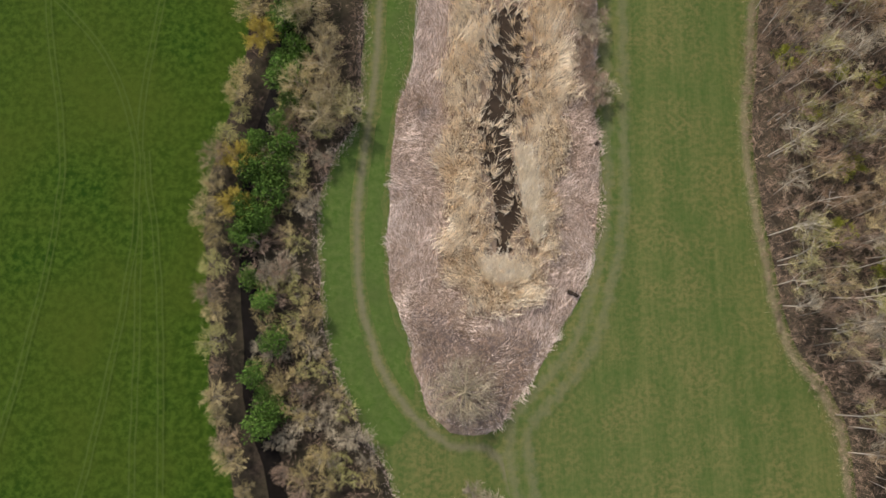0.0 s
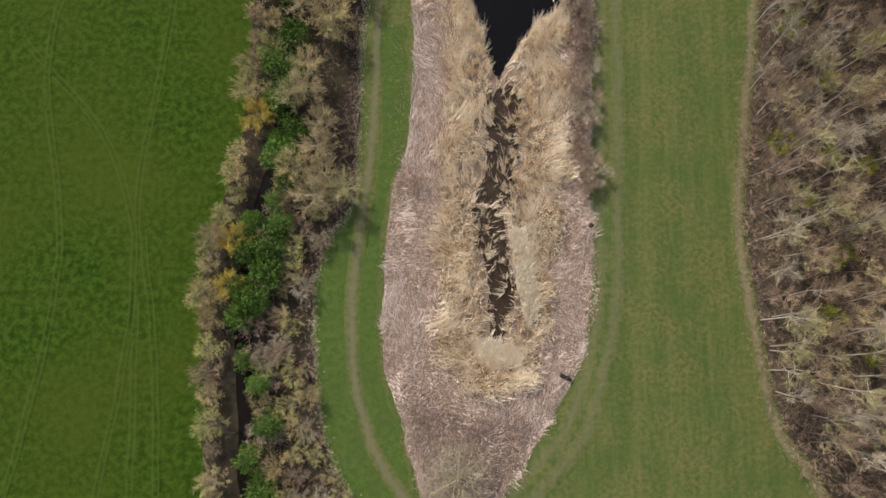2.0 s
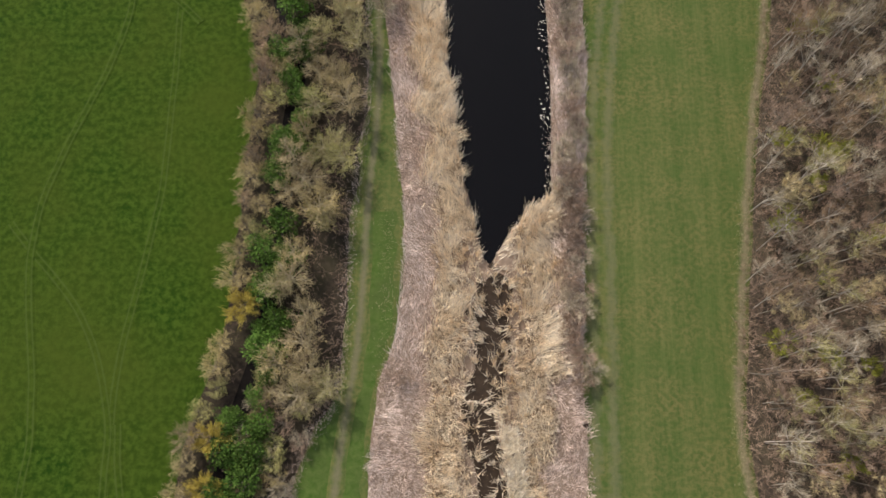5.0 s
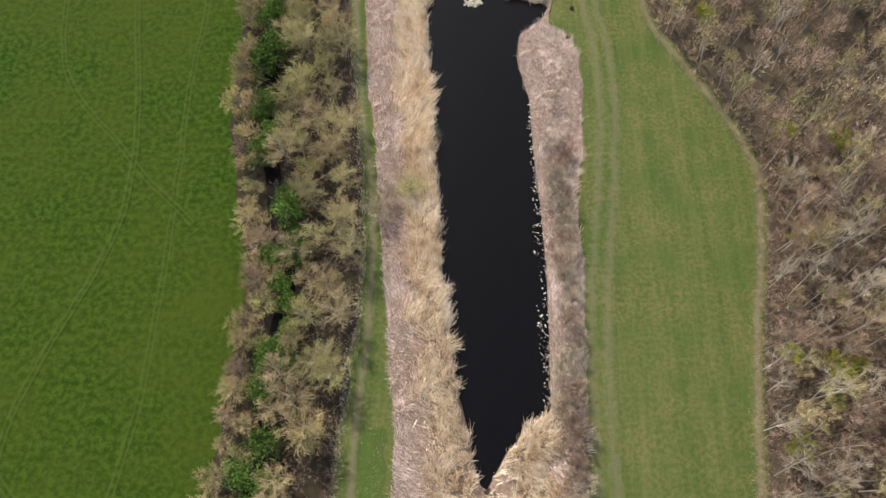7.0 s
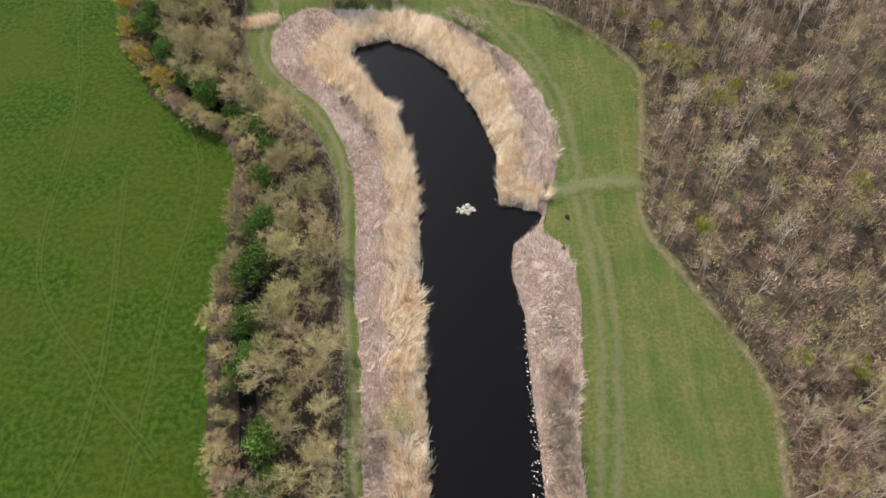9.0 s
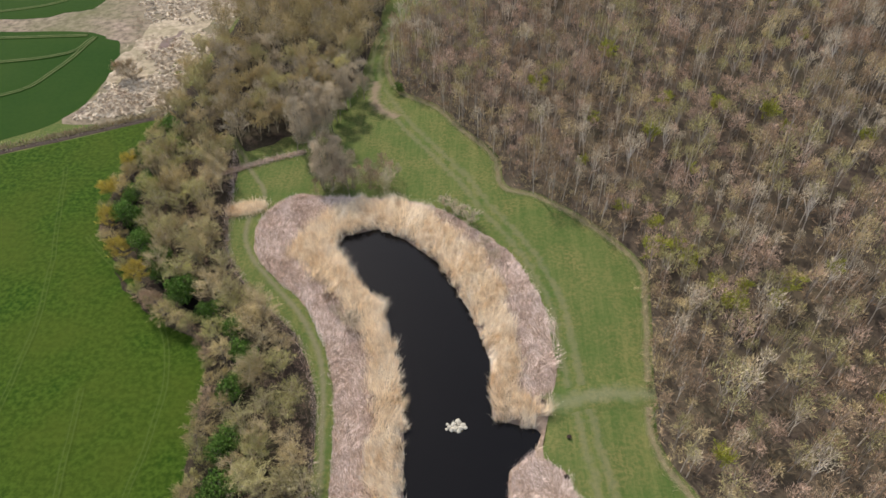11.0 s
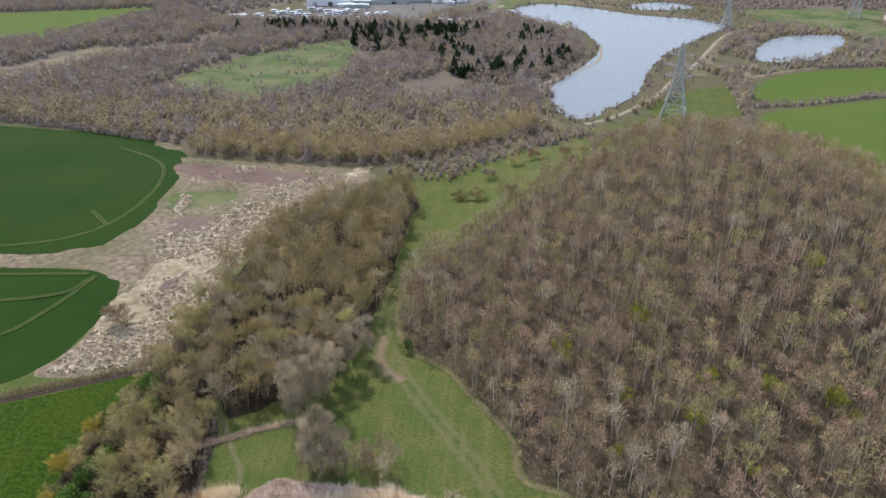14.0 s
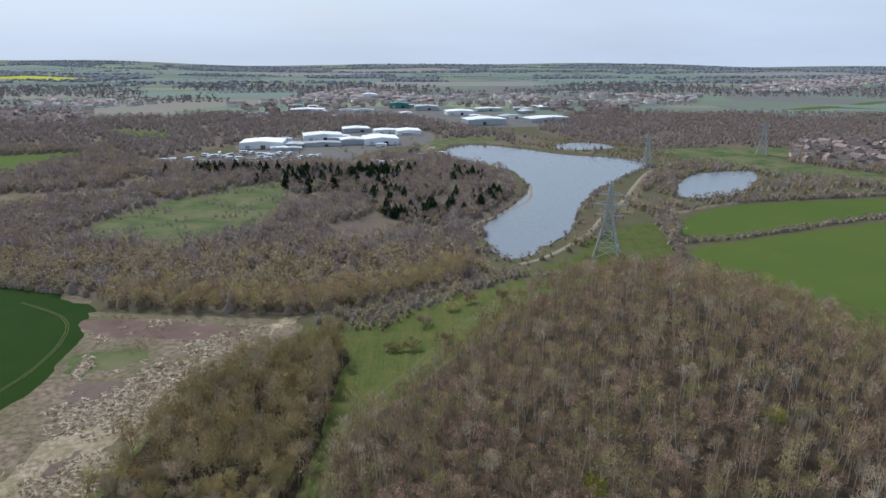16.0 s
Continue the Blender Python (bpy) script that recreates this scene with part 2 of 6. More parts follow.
M_HAZED_MAUVE = material("hazed_mauve_twigs", (0.38, 0.305, 0.28), (0.29, 0.23, 0.215), **FAR_TWIG)
M_HAZED_OCHRE = material("hazed_ochre_twigs", (0.50, 0.405, 0.245), (0.39, 0.315, 0.19), **FAR_TWIG)
M_HAZED_GREY = material("hazed_grey_twigs", (0.46, 0.40, 0.335), (0.37, 0.32, 0.27), **FAR_TWIG)
M_WOOD_OCHRE = material("dull_ochre_twigs", (0.53, 0.42, 0.225), (0.37, 0.29, 0.155), **TWIG)
M_WOOD_OLIVE = material("dull_olive_twigs", (0.48, 0.42, 0.19), (0.34, 0.30, 0.14), **TWIG)
M_LEAF_GREEN = material("ivy_leaves", (0.050, 0.105, 0.016), (0.11, 0.175, 0.036), small=0.8, island=0.45, rough=0.6, obj=0.3)
M_LEAF_YELLOW = material("yellow_buds", (0.50, 0.38, 0.075), (0.36, 0.28, 0.06), small=1.0, island=0.35)
M_LEAF_LIME = material("lime_buds", (0.36, 0.36, 0.05), (0.26, 0.27, 0.05), small=1.0, island=0.35)
M_PINE = material("pine_needles", (0.020, 0.040, 0.020), (0.034, 0.060, 0.026), small=0.5, island=0.35, obj=0.2)
# Distance haze is put into these base colours, paler and bluer than near ones.
M_HAZED_WOOD = material("distant_woods", (0.19, 0.205, 0.222), (0.16, 0.175, 0.19), small=0.02, island=0.2)
M_HAZED_MID_WOOD = material("hazed_leafless_woods", (0.23, 0.195, 0.195), (0.18, 0.155, 0.16), small=0.02, island=0.25)
M_HAZED_GREEN = material("hazed_pasture", (0.15, 0.195, 0.165), (0.165, 0.205, 0.17), small=0.01)
M_HAZED_BROWN = material("hazed_plough", (0.235, 0.225, 0.21), (0.21, 0.205, 0.195), small=0.01)
M_SHADED_STREAM = material("shaded_stream", (0.005, 0.004, 0.003), (0.009, 0.007, 0.006), small=1.0, rough=0.6)
M_HAZED_HILL = patchwork("hazed_farmland")
M_CLEARING = material("rough_green", (0.034, 0.080, 0.022), (0.085, 0.110, 0.040), small=0.10, large=0.04, c3=(0.175, 0.16, 0.088), bump=0.6, speck=0.22)
M_WATER = water_material("pond_water", (0.0020, 0.0016, 0.0016), 0.05, 0.16)
M_CONCRETE = material("grey_yard", (0.17, 0.16, 0.15), (0.12, 0.115, 0.105), small=0.1)
M_WALL = material("brick_wall", (0.50, 0.42, 0.37), (0.36, 0.28, 0.245), small=0.2, obj=0.5)
M_ROOF = material("tile_roof", (0.25, 0.175, 0.15), (0.18, 0.165, 0.165), small=0.2, obj=0.5)
M_METAL_WHITE = material("white_cladding", (0.80, 0.81, 0.82), (0.70, 0.72, 0.74), small=0.08, rough=0.5, obj=0.12)
M_METAL_GREY = material("grey_cladding", (0.42, 0.45, 0.47), (0.34, 0.37, 0.39), small=0.08, rough=0.5, obj=0.2)
M_METAL_GREEN = material("green_cladding", (0.10, 0.26, 0.22), (0.08, 0.20, 0.18), small=0.08, rough=0.5)
M_DARK = material("dark_glass", (0.03, 0.035, 0.04), (0.05, 0.055, 0.06), small=0.5, rough=0.3)
M_STEEL = material("galvanised_steel", (0.44, 0.46, 0.44), (0.34, 0.36, 0.34), small=1.0, rough=0.6)
M_STONE = material("pale_stone", (0.38, 0.35, 0.28), (0.20, 0.18, 0.14), small=1.2, island=0.3, bump=0.5)
M_LOG = material("dark_wood", (0.045, 0.032, 0.024), (0.025, 0.018, 0.014), small=3.0, bump=0.6)
# Reflected sky is painted into the lake's base colour, besides its gloss.
M_SKY_LAKE = water_material("sky_paled_water", (0.13, 0.15, 0.165), 0.25, 0.5)
M_PATH = worn("worn_path", MEADOW, (0.125, 0.115, 0.062), (0.150, 0.132, 0.080), ruts=False, amount=0.8)
M_EARTH = worn("worn_earth", MEADOW, (0.20, 0.15, 0.10), (0.15, 0.12, 0.075), ruts=False)
M_EDGE = worn("edge_grass", MEADOW, (0.25, 0.205, 0.13), (0.17, 0.14, 0.08), ruts=False, amount=0.75)
M_TRODDEN = worn("trodden_grass", MEADOW, (0.19, 0.18, 0.11), (0.15, 0.145, 0.085), ruts=False, amount=0.5)
M_VERGE = material("lush_grass", (0.044, 0.084, 0.014), (0.080, 0.112, 0.028), small=1.2, bump=1.0, speck=0.27, large=0.2, c3=MEADOW2)
M_TRACK = worn("worn_track", MEADOW, (0.165, 0.150, 0.088), (0.120, 0.112, 0.058), amount=0.45)
M_FAINT = worn("faint_track", PASTURE, (0.050, 0.074, 0.014), (0.060, 0.085, 0.018), amount=0.6, rut=0.26)
M_TRAM = worn("tramline", CROP, (0.15, 0.14, 0.065), (0.10, 0.11, 0.045), amount=0.8, rut=0.26)

# ---- shape helpers ----
POND = [(7.1, 52.6), (8.6, 53.5), (11.6, 58.8), (15.1, 62.4), (18.3, 65), (18.6, 76.5), (18.7, 88), (18.3, 98.8), (17.5, 110), (17.2, 121), (15.3, 129.5),
        (15.8, 135.4), (20, 138.7), (21.6, 142.7), (20.9, 144.1), (13.4, 146.1), (13.3, 158), (9.4, 171), (3.3, 183.5), (-4.6, 191.2), (-11.3, 194.9),
        (-19, 192.2), (-21.1, 187.2), (-16.6, 179.7), (-9.8, 170.8), (-5.5, 157.7), (-3.1, 140.5), (-2.3, 122), (-0.9, 106.5), (-0.5, 100), (0.5, 86),
        (2, 74.5), (3.2, 66), (5.4, 56.5)]


def height(x, y):
    """The lie of the land: a wooded hill east of the meadow, low far hills."""
    x, y = np.asarray(x, float), np.asarray(y, float)
    z = np.maximum(0, 25.6 * np.exp(-0.5 * (((x - 88) / 42) ** 2 + ((y - 318) / np.where(y > 318, 58, 76)) ** 2)) - 0.6)
    far = np.clip((np.hypot(x, y) - 2200) / 2300, 0, 1)
    z = z + far ** 2 * (4 + 11 * np.sin(x / 610.0 + 0.6) + 6 * np.sin(x / 240.0 + y / 500.0)) - far * 6
    z = z + far ** 2 * 30 * np.clip(-(x + 500) / 1500, 0, 1)
    near = (x > -30) & (x < 30) & (y > 45) & (y < 205)
    if near.any():
        xs, ys = x[near] if x.ndim else x, y[near] if y.ndim else y
        d = np.where(inside(xs, ys, POND), distance(xs, ys, POND, True), 0.0)
        dip = 2.2 * np.clip(d / 2.2, 0, 1)
        if z.ndim:
            z[near] -= dip
        else:
            z = z - dip
    return z


def inside(px, py, poly):
    px, py = np.asarray(px, float), np.asarray(py, float)
    r = np.zeros(px.shape, bool)
    n = len(poly)
    for i in range(n):
        (x1, y1), (x2, y2) = poly[i], poly[(i + 1) % n]
        if y1 == y2:
            continue
        c = (y1 > py) != (y2 > py)
        r ^= c & (px < (x2 - x1) * (py - y1) / (y2 - y1) + x1)
    return r


def distance(px, py, line, closed=False):
    px, py = np.asarray(px, float), np.asarray(py, float)
    best = np.full(px.shape, 1e9)
    for i in range(len(line) - (0 if closed else 1)):
        (x1, y1), (x2, y2) = line[i], line[(i + 1) % len(line)]
        dx, dy = x2 - x1, y2 - y1
        u = np.clip(((px - x1) * dx + (py - y1) * dy) / (dx * dx + dy * dy + 1e-9), 0, 1)
        best = np.minimum(best, np.hypot(px - x1 - u * dx, py - y1 - u * dy))
    return best


def curve(points, step, closed=False):
    """A smooth line through the points, with a vertex every step metres."""
    P = [Vector((*p, 0)) for p in points]
    n, out = len(P), []
    for i in range(n if closed else n - 1):
        if closed:
            a, b, c, d = (P[(i + k) % n] for k in (-1, 0, 1, 2))
        else:
            b, c = P[i], P[i + 1]
            a, d = P[i - 1] if i else 2 * b - c, P[i + 2] if i + 2 < n else 2 * c - b
        k = max(1, int((c - b).length / step))
        for j in range(k):
            u = j / k
            q = 0.5 * (2 * b + (c - a) * u + (2 * a - 5 * b + 4 * c - d) * u * u + (3 * b - a - 3 * c + d) * u ** 3)
            out.append((q.x, q.y))
    if not closed:
        out.append((P[-1].x, P[-1].y))
    return out


def mesh_from(name, V, T, mats, index=None):
    """A mesh out of arrays of vertices and triangles."""
    V, T = np.asarray(V, np.float32).reshape(-1, 3), np.asarray(T, np.int32).reshape(-1, 3)
    me = bpy.data.meshes.new(name)
    me.vertices.add(len(V))
    me.vertices.foreach_set("co", V.ravel())
    me.loops.add(3 * len(T))
    me.loops.foreach_set("vertex_index", T.ravel())
    me.polygons.add(len(T))
    me.polygons.foreach_set("loop_start", np.arange(0, 3 * len(T), 3, dtype=np.int32))
    for m in mats if isinstance(mats, (list, tuple)) else [mats]:
        me.materials.append(m)
    if index is not None:
        me.polygons.foreach_set("material_index", np.asarray(index, np.int32))
    me.update(calc_edges=True)
    return me


def part(name, bm, mat, parent, label=""):
    me = bpy.data.meshes.new(name)
    bm.to_mesh(me)
    bm.free()
    me.materials.append(mat)
    ob = new(name, me)
    ob.parent = parent
    return tagged(ob, label)


def part_np(name, geo, mat, parent, label=""):
    ob = new(name, mesh_from(name, geo[0], geo[1], mat))
    ob.parent = parent
    return tagged(ob, label)


def sheet(name, outline, lift, mat, label, category, step=3.0, rag=0.5, level=None, cell=None, hole=None):
    """A piece of ground cover with a smooth, slightly ragged outline that follows the land."""
    from mathutils.geometry import delaunay_2d_cdt
    edge = curve(outline, step, closed=True)
    edge = [(x + rag * noise.noise((x * 0.35, y * 0.35, 1)) * 2, y + rag * noise.noise((x * 0.35, y * 0.35, 7)) * 2) for x, y in edge]
    ex, ey = np.array(edge).T
    s = cell or max(step * 1.5, max(np.ptp(ex), np.ptp(ey)) / 60)
    gx, gy = np.meshgrid(np.arange(ex.min(), ex.max(), s), np.arange(ey.min(), ey.max(), s))
    gx, gy = gx.ravel(), gy.ravel()
    ok = inside(gx, gy, edge)
    gx, gy = gx[ok], gy[ok]
    ok = distance(gx, gy, edge, True) > 0.4 * s
    pts = edge + list(zip(gx[ok].tolist(), gy[ok].tolist()))
    n = len(edge)
    res = delaunay_2d_cdt([Vector(p) for p in pts], [(i, (i + 1) % n) for i in range(n)], [], 1, 1e-4)
    xy = np.array([tuple(v) for v in res[0]])
    z = height(xy[:, 0], xy[:, 1]) + lift if level is None else np.full(len(xy), level)
    if level is None:
        z[:n] -= lift * 0.7
    T = [t for f in res[2] for t in [(f[0], f[k], f[k + 1]) for k in range(1, len(f) - 1)]]
    T = np.array(T)
    if hole is not None:
        c = xy[T].mean(1)
        T = T[~(inside(c[:, 0], c[:, 1], hole) & (distance(c[:, 0], c[:, 1], hole, True) > 1.6))]
    ob = new(name, mesh_from(name, np.column_stack([xy, z]), T, mat))
    for p in ob.data.polygons:
        p.use_smooth = True
    return tagged(ob, label, category, kind="structure")


def strip(name, points, width, lift, mat, label, category, step=1.5, wobble=0.25):
    """A path that lies on the land, with 'across' from -1 to 1."""
    line = curve(points, step)
    V, T, A = [], [], []
    K = 7
    for i, (x, y) in enumerate(line):
        a, b = line[max(0, i - 1)], line[min(len(line) - 1, i + 1)]
        dx, dy = b[0] - a[0], b[1] - a[1]
        L = math.hypot(dx, dy) or 1
        nx, ny = dy / L, -dx / L
        o = wobble * noise.noise((x * 0.15, y * 0.15, 3))
        for k in range(K):
            u = k / (K - 1) * 2 - 1
            w = o + u * width / 2
            X, Y = x + nx * w, y + ny * w
            V.append((X, Y, float(height(X, Y)) + lift * (1 - u ** 6) - 0.02 * u ** 6))
            A.append(u)
    for i in range(len(line) - 1):
        for k in range(K - 1):
            p = i * K + k
            T += [(p, p + 1, p + K + 1), (p, p + K + 1, p + K)]
    me = mesh_from(name, V, T, mat)
    me.attributes.new("across", "FLOAT", "POINT").data.foreach_set("value", A)
    return tagged(new(name, me), label, category, kind="structure")


def scatter(poly, spacing, rng, margin=0.0, keep=None):
    """Points strewn unevenly inside an outline."""
    P = np.array(poly)
    x0, y0 = P.min(0)
    x1, y1 = P.max(0)
    gx, gy = np.meshgrid(np.arange(x0, x1, spacing), np.arange(y0, y1, spacing))
    gx = gx.ravel() + rng.uniform(-0.55, 0.55, gx.size) * spacing
    gy = gy.ravel() + rng.uniform(-0.55, 0.55, gy.size) * spacing
    ok = inside(gx, gy, poly)
    if margin:
        ok &= distance(gx, gy, poly, True) > margin
    gx, gy = gx[ok], gy[ok]
    if keep is not None:
        ok = keep(gx, gy)
        gx, gy = gx[ok], gy[ok]
    return np.column_stack([gx, gy])


# ---- plants ----
def prism(V, T, a, b, ra, rb, sides=3):
    a, b = Vector(a), Vector(b)
    d = (b - a).normalized()
    u = d.orthogonal().normalized()
    w = d.cross(u)
    n = len(V)
    for p, r in ((a, ra), (b, rb)):
        for k in range(sides):
            g = 2 * math.pi * k / sides
            V.append(tuple(p + r * (math.cos(g) * u + math.sin(g) * w)))
    for k in range(sides):
        q = (k + 1) % sides
        T += [(n + k, n + q, n + sides + q), (n + k, n + sides + q, n + sides + k)]


def sliver(V, T, a, d, width, rnd):
    side = d.cross(Vector((rnd.uniform(-1, 1), rnd.uniform(-1, 1), rnd.uniform(-1, 1))))
    side = side.normalized() * width / 2
    n = len(V)
    V += [tuple(a - side), tuple(a + side), tuple(a + d)]
    T.append((n, n + 1, n + 2))


def bare_tree(seed, tall, radius, limbs=7, forks=3, n=300, low=0.2, twig=0.9, width=0.07, up=0.5, trunk_r=0.0, thin=False, crown=0.3, flat=0.9):
    """A leafless tree: ((trunk and limbs), (twigs)). Bent limbs leave a tapered trunk, fork, and carry sprays of twigs."""
    rnd = random.Random(seed)
    WV, WT, CV, CT = [], [], [], []
    tr = trunk_r or 0.016 * tall + 0.03
    top = Vector((rnd.uniform(-1, 1) * 0.05 * tall, rnd.uniform(-1, 1) * 0.05 * tall, tall * 0.93))
    mid = top * 0.5 + Vector((rnd.uniform(-1, 1), rnd.uniform(-1, 1), 0)) * 0.03 * tall
    prism(WV, WT, (0, 0, -0.25), mid, tr, tr * 0.7, 3 if thin else 5)
    prism(WV, WT, mid, top, tr * 0.7, tr * 0.2, 3 if thin else 4)
    arms = [(mid, top)]
    for i in range(limbs):
        u = low + (0.85 - low) * (i + rnd.random() * 0.6) / limbs
        base = mid * (u / 0.5) if u < 0.5 else mid + (top - mid) * ((u - 0.5) / 0.5)
        g = i * 2.4 + rnd.uniform(-0.4, 0.4)
        el = rnd.uniform(0.15, 1.0) ** 0.8
        zt = tall * (crown + (1 - crown) * el) * rnd.uniform(0.9, 1.05)
        r = radius * math.sqrt(max(0.05, 1 - flat * el * el)) * rnd.uniform(0.75, 1.1)
        tip = Vector((math.cos(g) * r, math.sin(g) * r, max(zt, base.z * 0.9)))
        knee = base.lerp(tip, 0.5) + Vector((rnd.uniform(-1, 1), rnd.uniform(-1, 1), rnd.uniform(-0.2, 0.8))) * 0.12 * radius
        if thin:
            sliver(WV, WT, base, tip - base, tr * 0.8, rnd)
        else:
            prism(WV, WT, base, knee, tr * 0.5, tr * 0.3, 3)
            prism(WV, WT, knee, tip, tr * 0.3, tr * 0.08, 3)
        arms.append((base.lerp(tip, 0.35), tip))
        for j in range(forks):
            p = knee.lerp(tip, rnd.uniform(-0.4, 0.7))
            d = (tip - base).normalized() + Vector((rnd.uniform(-1, 1), rnd.uniform(-1, 1), rnd.uniform(-0.3, 0.8)))
            d = d.normalized() * radius * rnd.uniform(0.25, 0.5)
            sliver(WV, WT, p, d, tr * 0.5, rnd)
            arms.append((p, p + d))
    for k in range(n):
        a, b = arms[k % len(arms)] if k % 5 else arms[rnd.randrange(len(arms))]
        p = a.lerp(b, rnd.uniform(0.1, 1.0)) + Vector((rnd.gauss(0, 1), rnd.gauss(0, 1), rnd.gauss(0, 1))) * 0.05 * radius
        d = (b - a).normalized() * 0.6 + Vector((p.x, p.y, 0)) / (radius * 2) + Vector((rnd.uniform(-1, 1), rnd.uniform(-1, 1), rnd.uniform(-0.7, 0.9) + up))
        sliver(CV, CT, p, d.normalized() * twig * rnd.uniform(0.5, 1.2), width * rnd.uniform(0.6, 1.4), rnd)
    return (WV, WT), (CV, CT)


def soft_tree(seed, tall, radius, n, twig, width, trunk_r=0.1, low=0.3, lobes=7):
    """A leafless tree far enough off that only its trunk, some limbs and a soft, lobed crown of twigs can be told apart."""
    rnd = random.Random(seed)
    WV, WT, CV, CT = [], [], [], []
    top = Vector((rnd.uniform(-0.06, 0.06) * tall, rnd.uniform(-0.06, 0.06) * tall, tall * 0.86))
    prism(WV, WT, (0, 0, -0.25), top, trunk_r, trunk_r * 0.3, 3)
    heads = [(Vector((0, 0, tall * 0.82)), radius * 0.45)]
    for i in range(lobes - 1):
        g, u = i * 2.4 + rnd.random(), rnd.random()
        r = radius * (0.35 + 0.45 * rnd.random()) * (1.0 - 0.5 * u)
        c = Vector((math.cos(g) * r, math.sin(g) * r, tall * (low + 0.2 + (0.64 - low) * u)))
        base = top * (0.3 + 0.4 * u)
        sliver(WV, WT, base, c - base, trunk_r * 1.2, rnd)
        heads.append((c, radius * rnd.uniform(0.38, 0.6)))
    for k in range(n):
        c, hr = heads[k % lobes]
        o = Vector((rnd.gauss(0, 1), rnd.gauss(0, 1), rnd.gauss(0.15, 0.8))).normalized()
        p = c + o * hr * rnd.random() ** 0.45
        d = o * 0.5 + Vector((rnd.uniform(-0.6, 0.6), rnd.uniform(-0.6, 0.6), rnd.uniform(0.2, 1.1)))
        sliver(CV, CT, p, d.normalized() * twig * rnd.uniform(0.6, 1.2), width * rnd.uniform(0.6, 1.4), rnd)
    return (WV, WT), (CV, CT)


def leafy(seed, tall, radius, clumps=14, leaves=40, size=0.22, low=0.3, limbs=5):
    """A bush in leaf: stems and many small leaves in uneven clumps."""
    rnd = random.Random(seed)
    WV, WT, CV, CT = [], [], [], []
    prism(WV, WT, (0, 0, -0.2), (0, 0, tall * 0.7), 0.03 * tall, 0.012 * tall, 5)
    for i in range(clumps):
        g, u = i * 2.4 + rnd.random(), rnd.random()
        r = radius * (0.25 + 0.75 * rnd.random()) * (1.05 - 0.5 * u)
        c = Vector((math.cos(g) * r, math.sin(g) * r, tall * (low + (1 - low) * u)))
        prism(WV, WT, (0, 0, c.z * 0.5), c, 0.012 * tall, 0.004 * tall, 3)
        cr = radius * rnd.uniform(0.22, 0.42)
        for k in range(leaves):
            o = Vector((rnd.gauss(0, 1), rnd.gauss(0, 1), rnd.gauss(0, 0.8)))
            o = o.normalized() * cr * rnd.uniform(0.5, 1.05)
            sliver(CV, CT, c + o, (o.normalized() + Vector((rnd.uniform(-1, 1), rnd.uniform(-1, 1), rnd.uniform(-0.6, 1)))).normalized() * size * rnd.uniform(0.7, 1.6), size * rnd.uniform(0.6, 1.0), rnd)
    return (WV, WT), (CV, CT)


def conifer(seed, tall, radius, tiers=8, sprays=9):
    rnd = random.Random(seed)
    WV, WT, CV, CT = [], [], [], []
    prism(WV, WT, (0, 0, -0.2), (0, 0, tall * 0.95), 0.022 * tall, 0.004 * tall, 5)
    for i in range(tiers):
        u = i / (tiers - 1)
        z, r = tall * (0.18 + 0.78 * u), radius * (1.05 - 0.85 * u)
        for k in range(sprays):
            g = 2 * math.pi * (k + rnd.random()) / sprays
            d = Vector((math.cos(g), math.sin(g), rnd.uniform(-0.25, 0.2))) * r * rnd.uniform(0.7, 1.15)
            sliver(CV, CT, Vector((0, 0, z)) + d * 0.15, d, r * 0.55, rnd)
            sliver(CV, CT, Vector((0, 0, z + 0.25)) + d * 0.4, d * 0.6 + Vector((0, 0, 0.5)), r * 0.5, rnd)
    return (WV, WT), (CV, CT)


def plant(name, geo, wood_mat, crown_mat, label, category, crown="crown"):
    """A plant as a thing: an Empty with a trunk and a crown."""
    base = new(name)
    part_np("trunk", geo[0], wood_mat, base)
    part_np(crown, geo[1], crown_mat, base)
    return tagged(base, label, category)


def put(protos, pts, rng, group, scale=(0.8, 1.2), sink=0.0):
    """Copies of the model plants at the points; the models themselves take the first places."""
    used = set()
    for x, y in pts:
        i = int(rng.integers(len(protos)))
        s = rng.uniform(*scale)
        m = pose(x, y, float(height(x, y)) - sink, rng.uniform(-5, 5), rng.uniform(-5, 5), rng.uniform(0, 360)) @ Matrix.Diagonal((s, s, s * rng.uniform(0.9, 1.12), 1))
        if i not in used:
            used.add(i)
            ob = protos[i]
            ob.matrix_basis = m
        else:
            ob = copy_thing(protos[i], Matrix.Identity(4))
            ob.matrix_basis = m
        tagged(ob, group=group)
    for i, ob in enumerate(protos):
        if i not in used:
            for o in (*ob.children_recursive, ob):
                bpy.data.objects.remove(o)


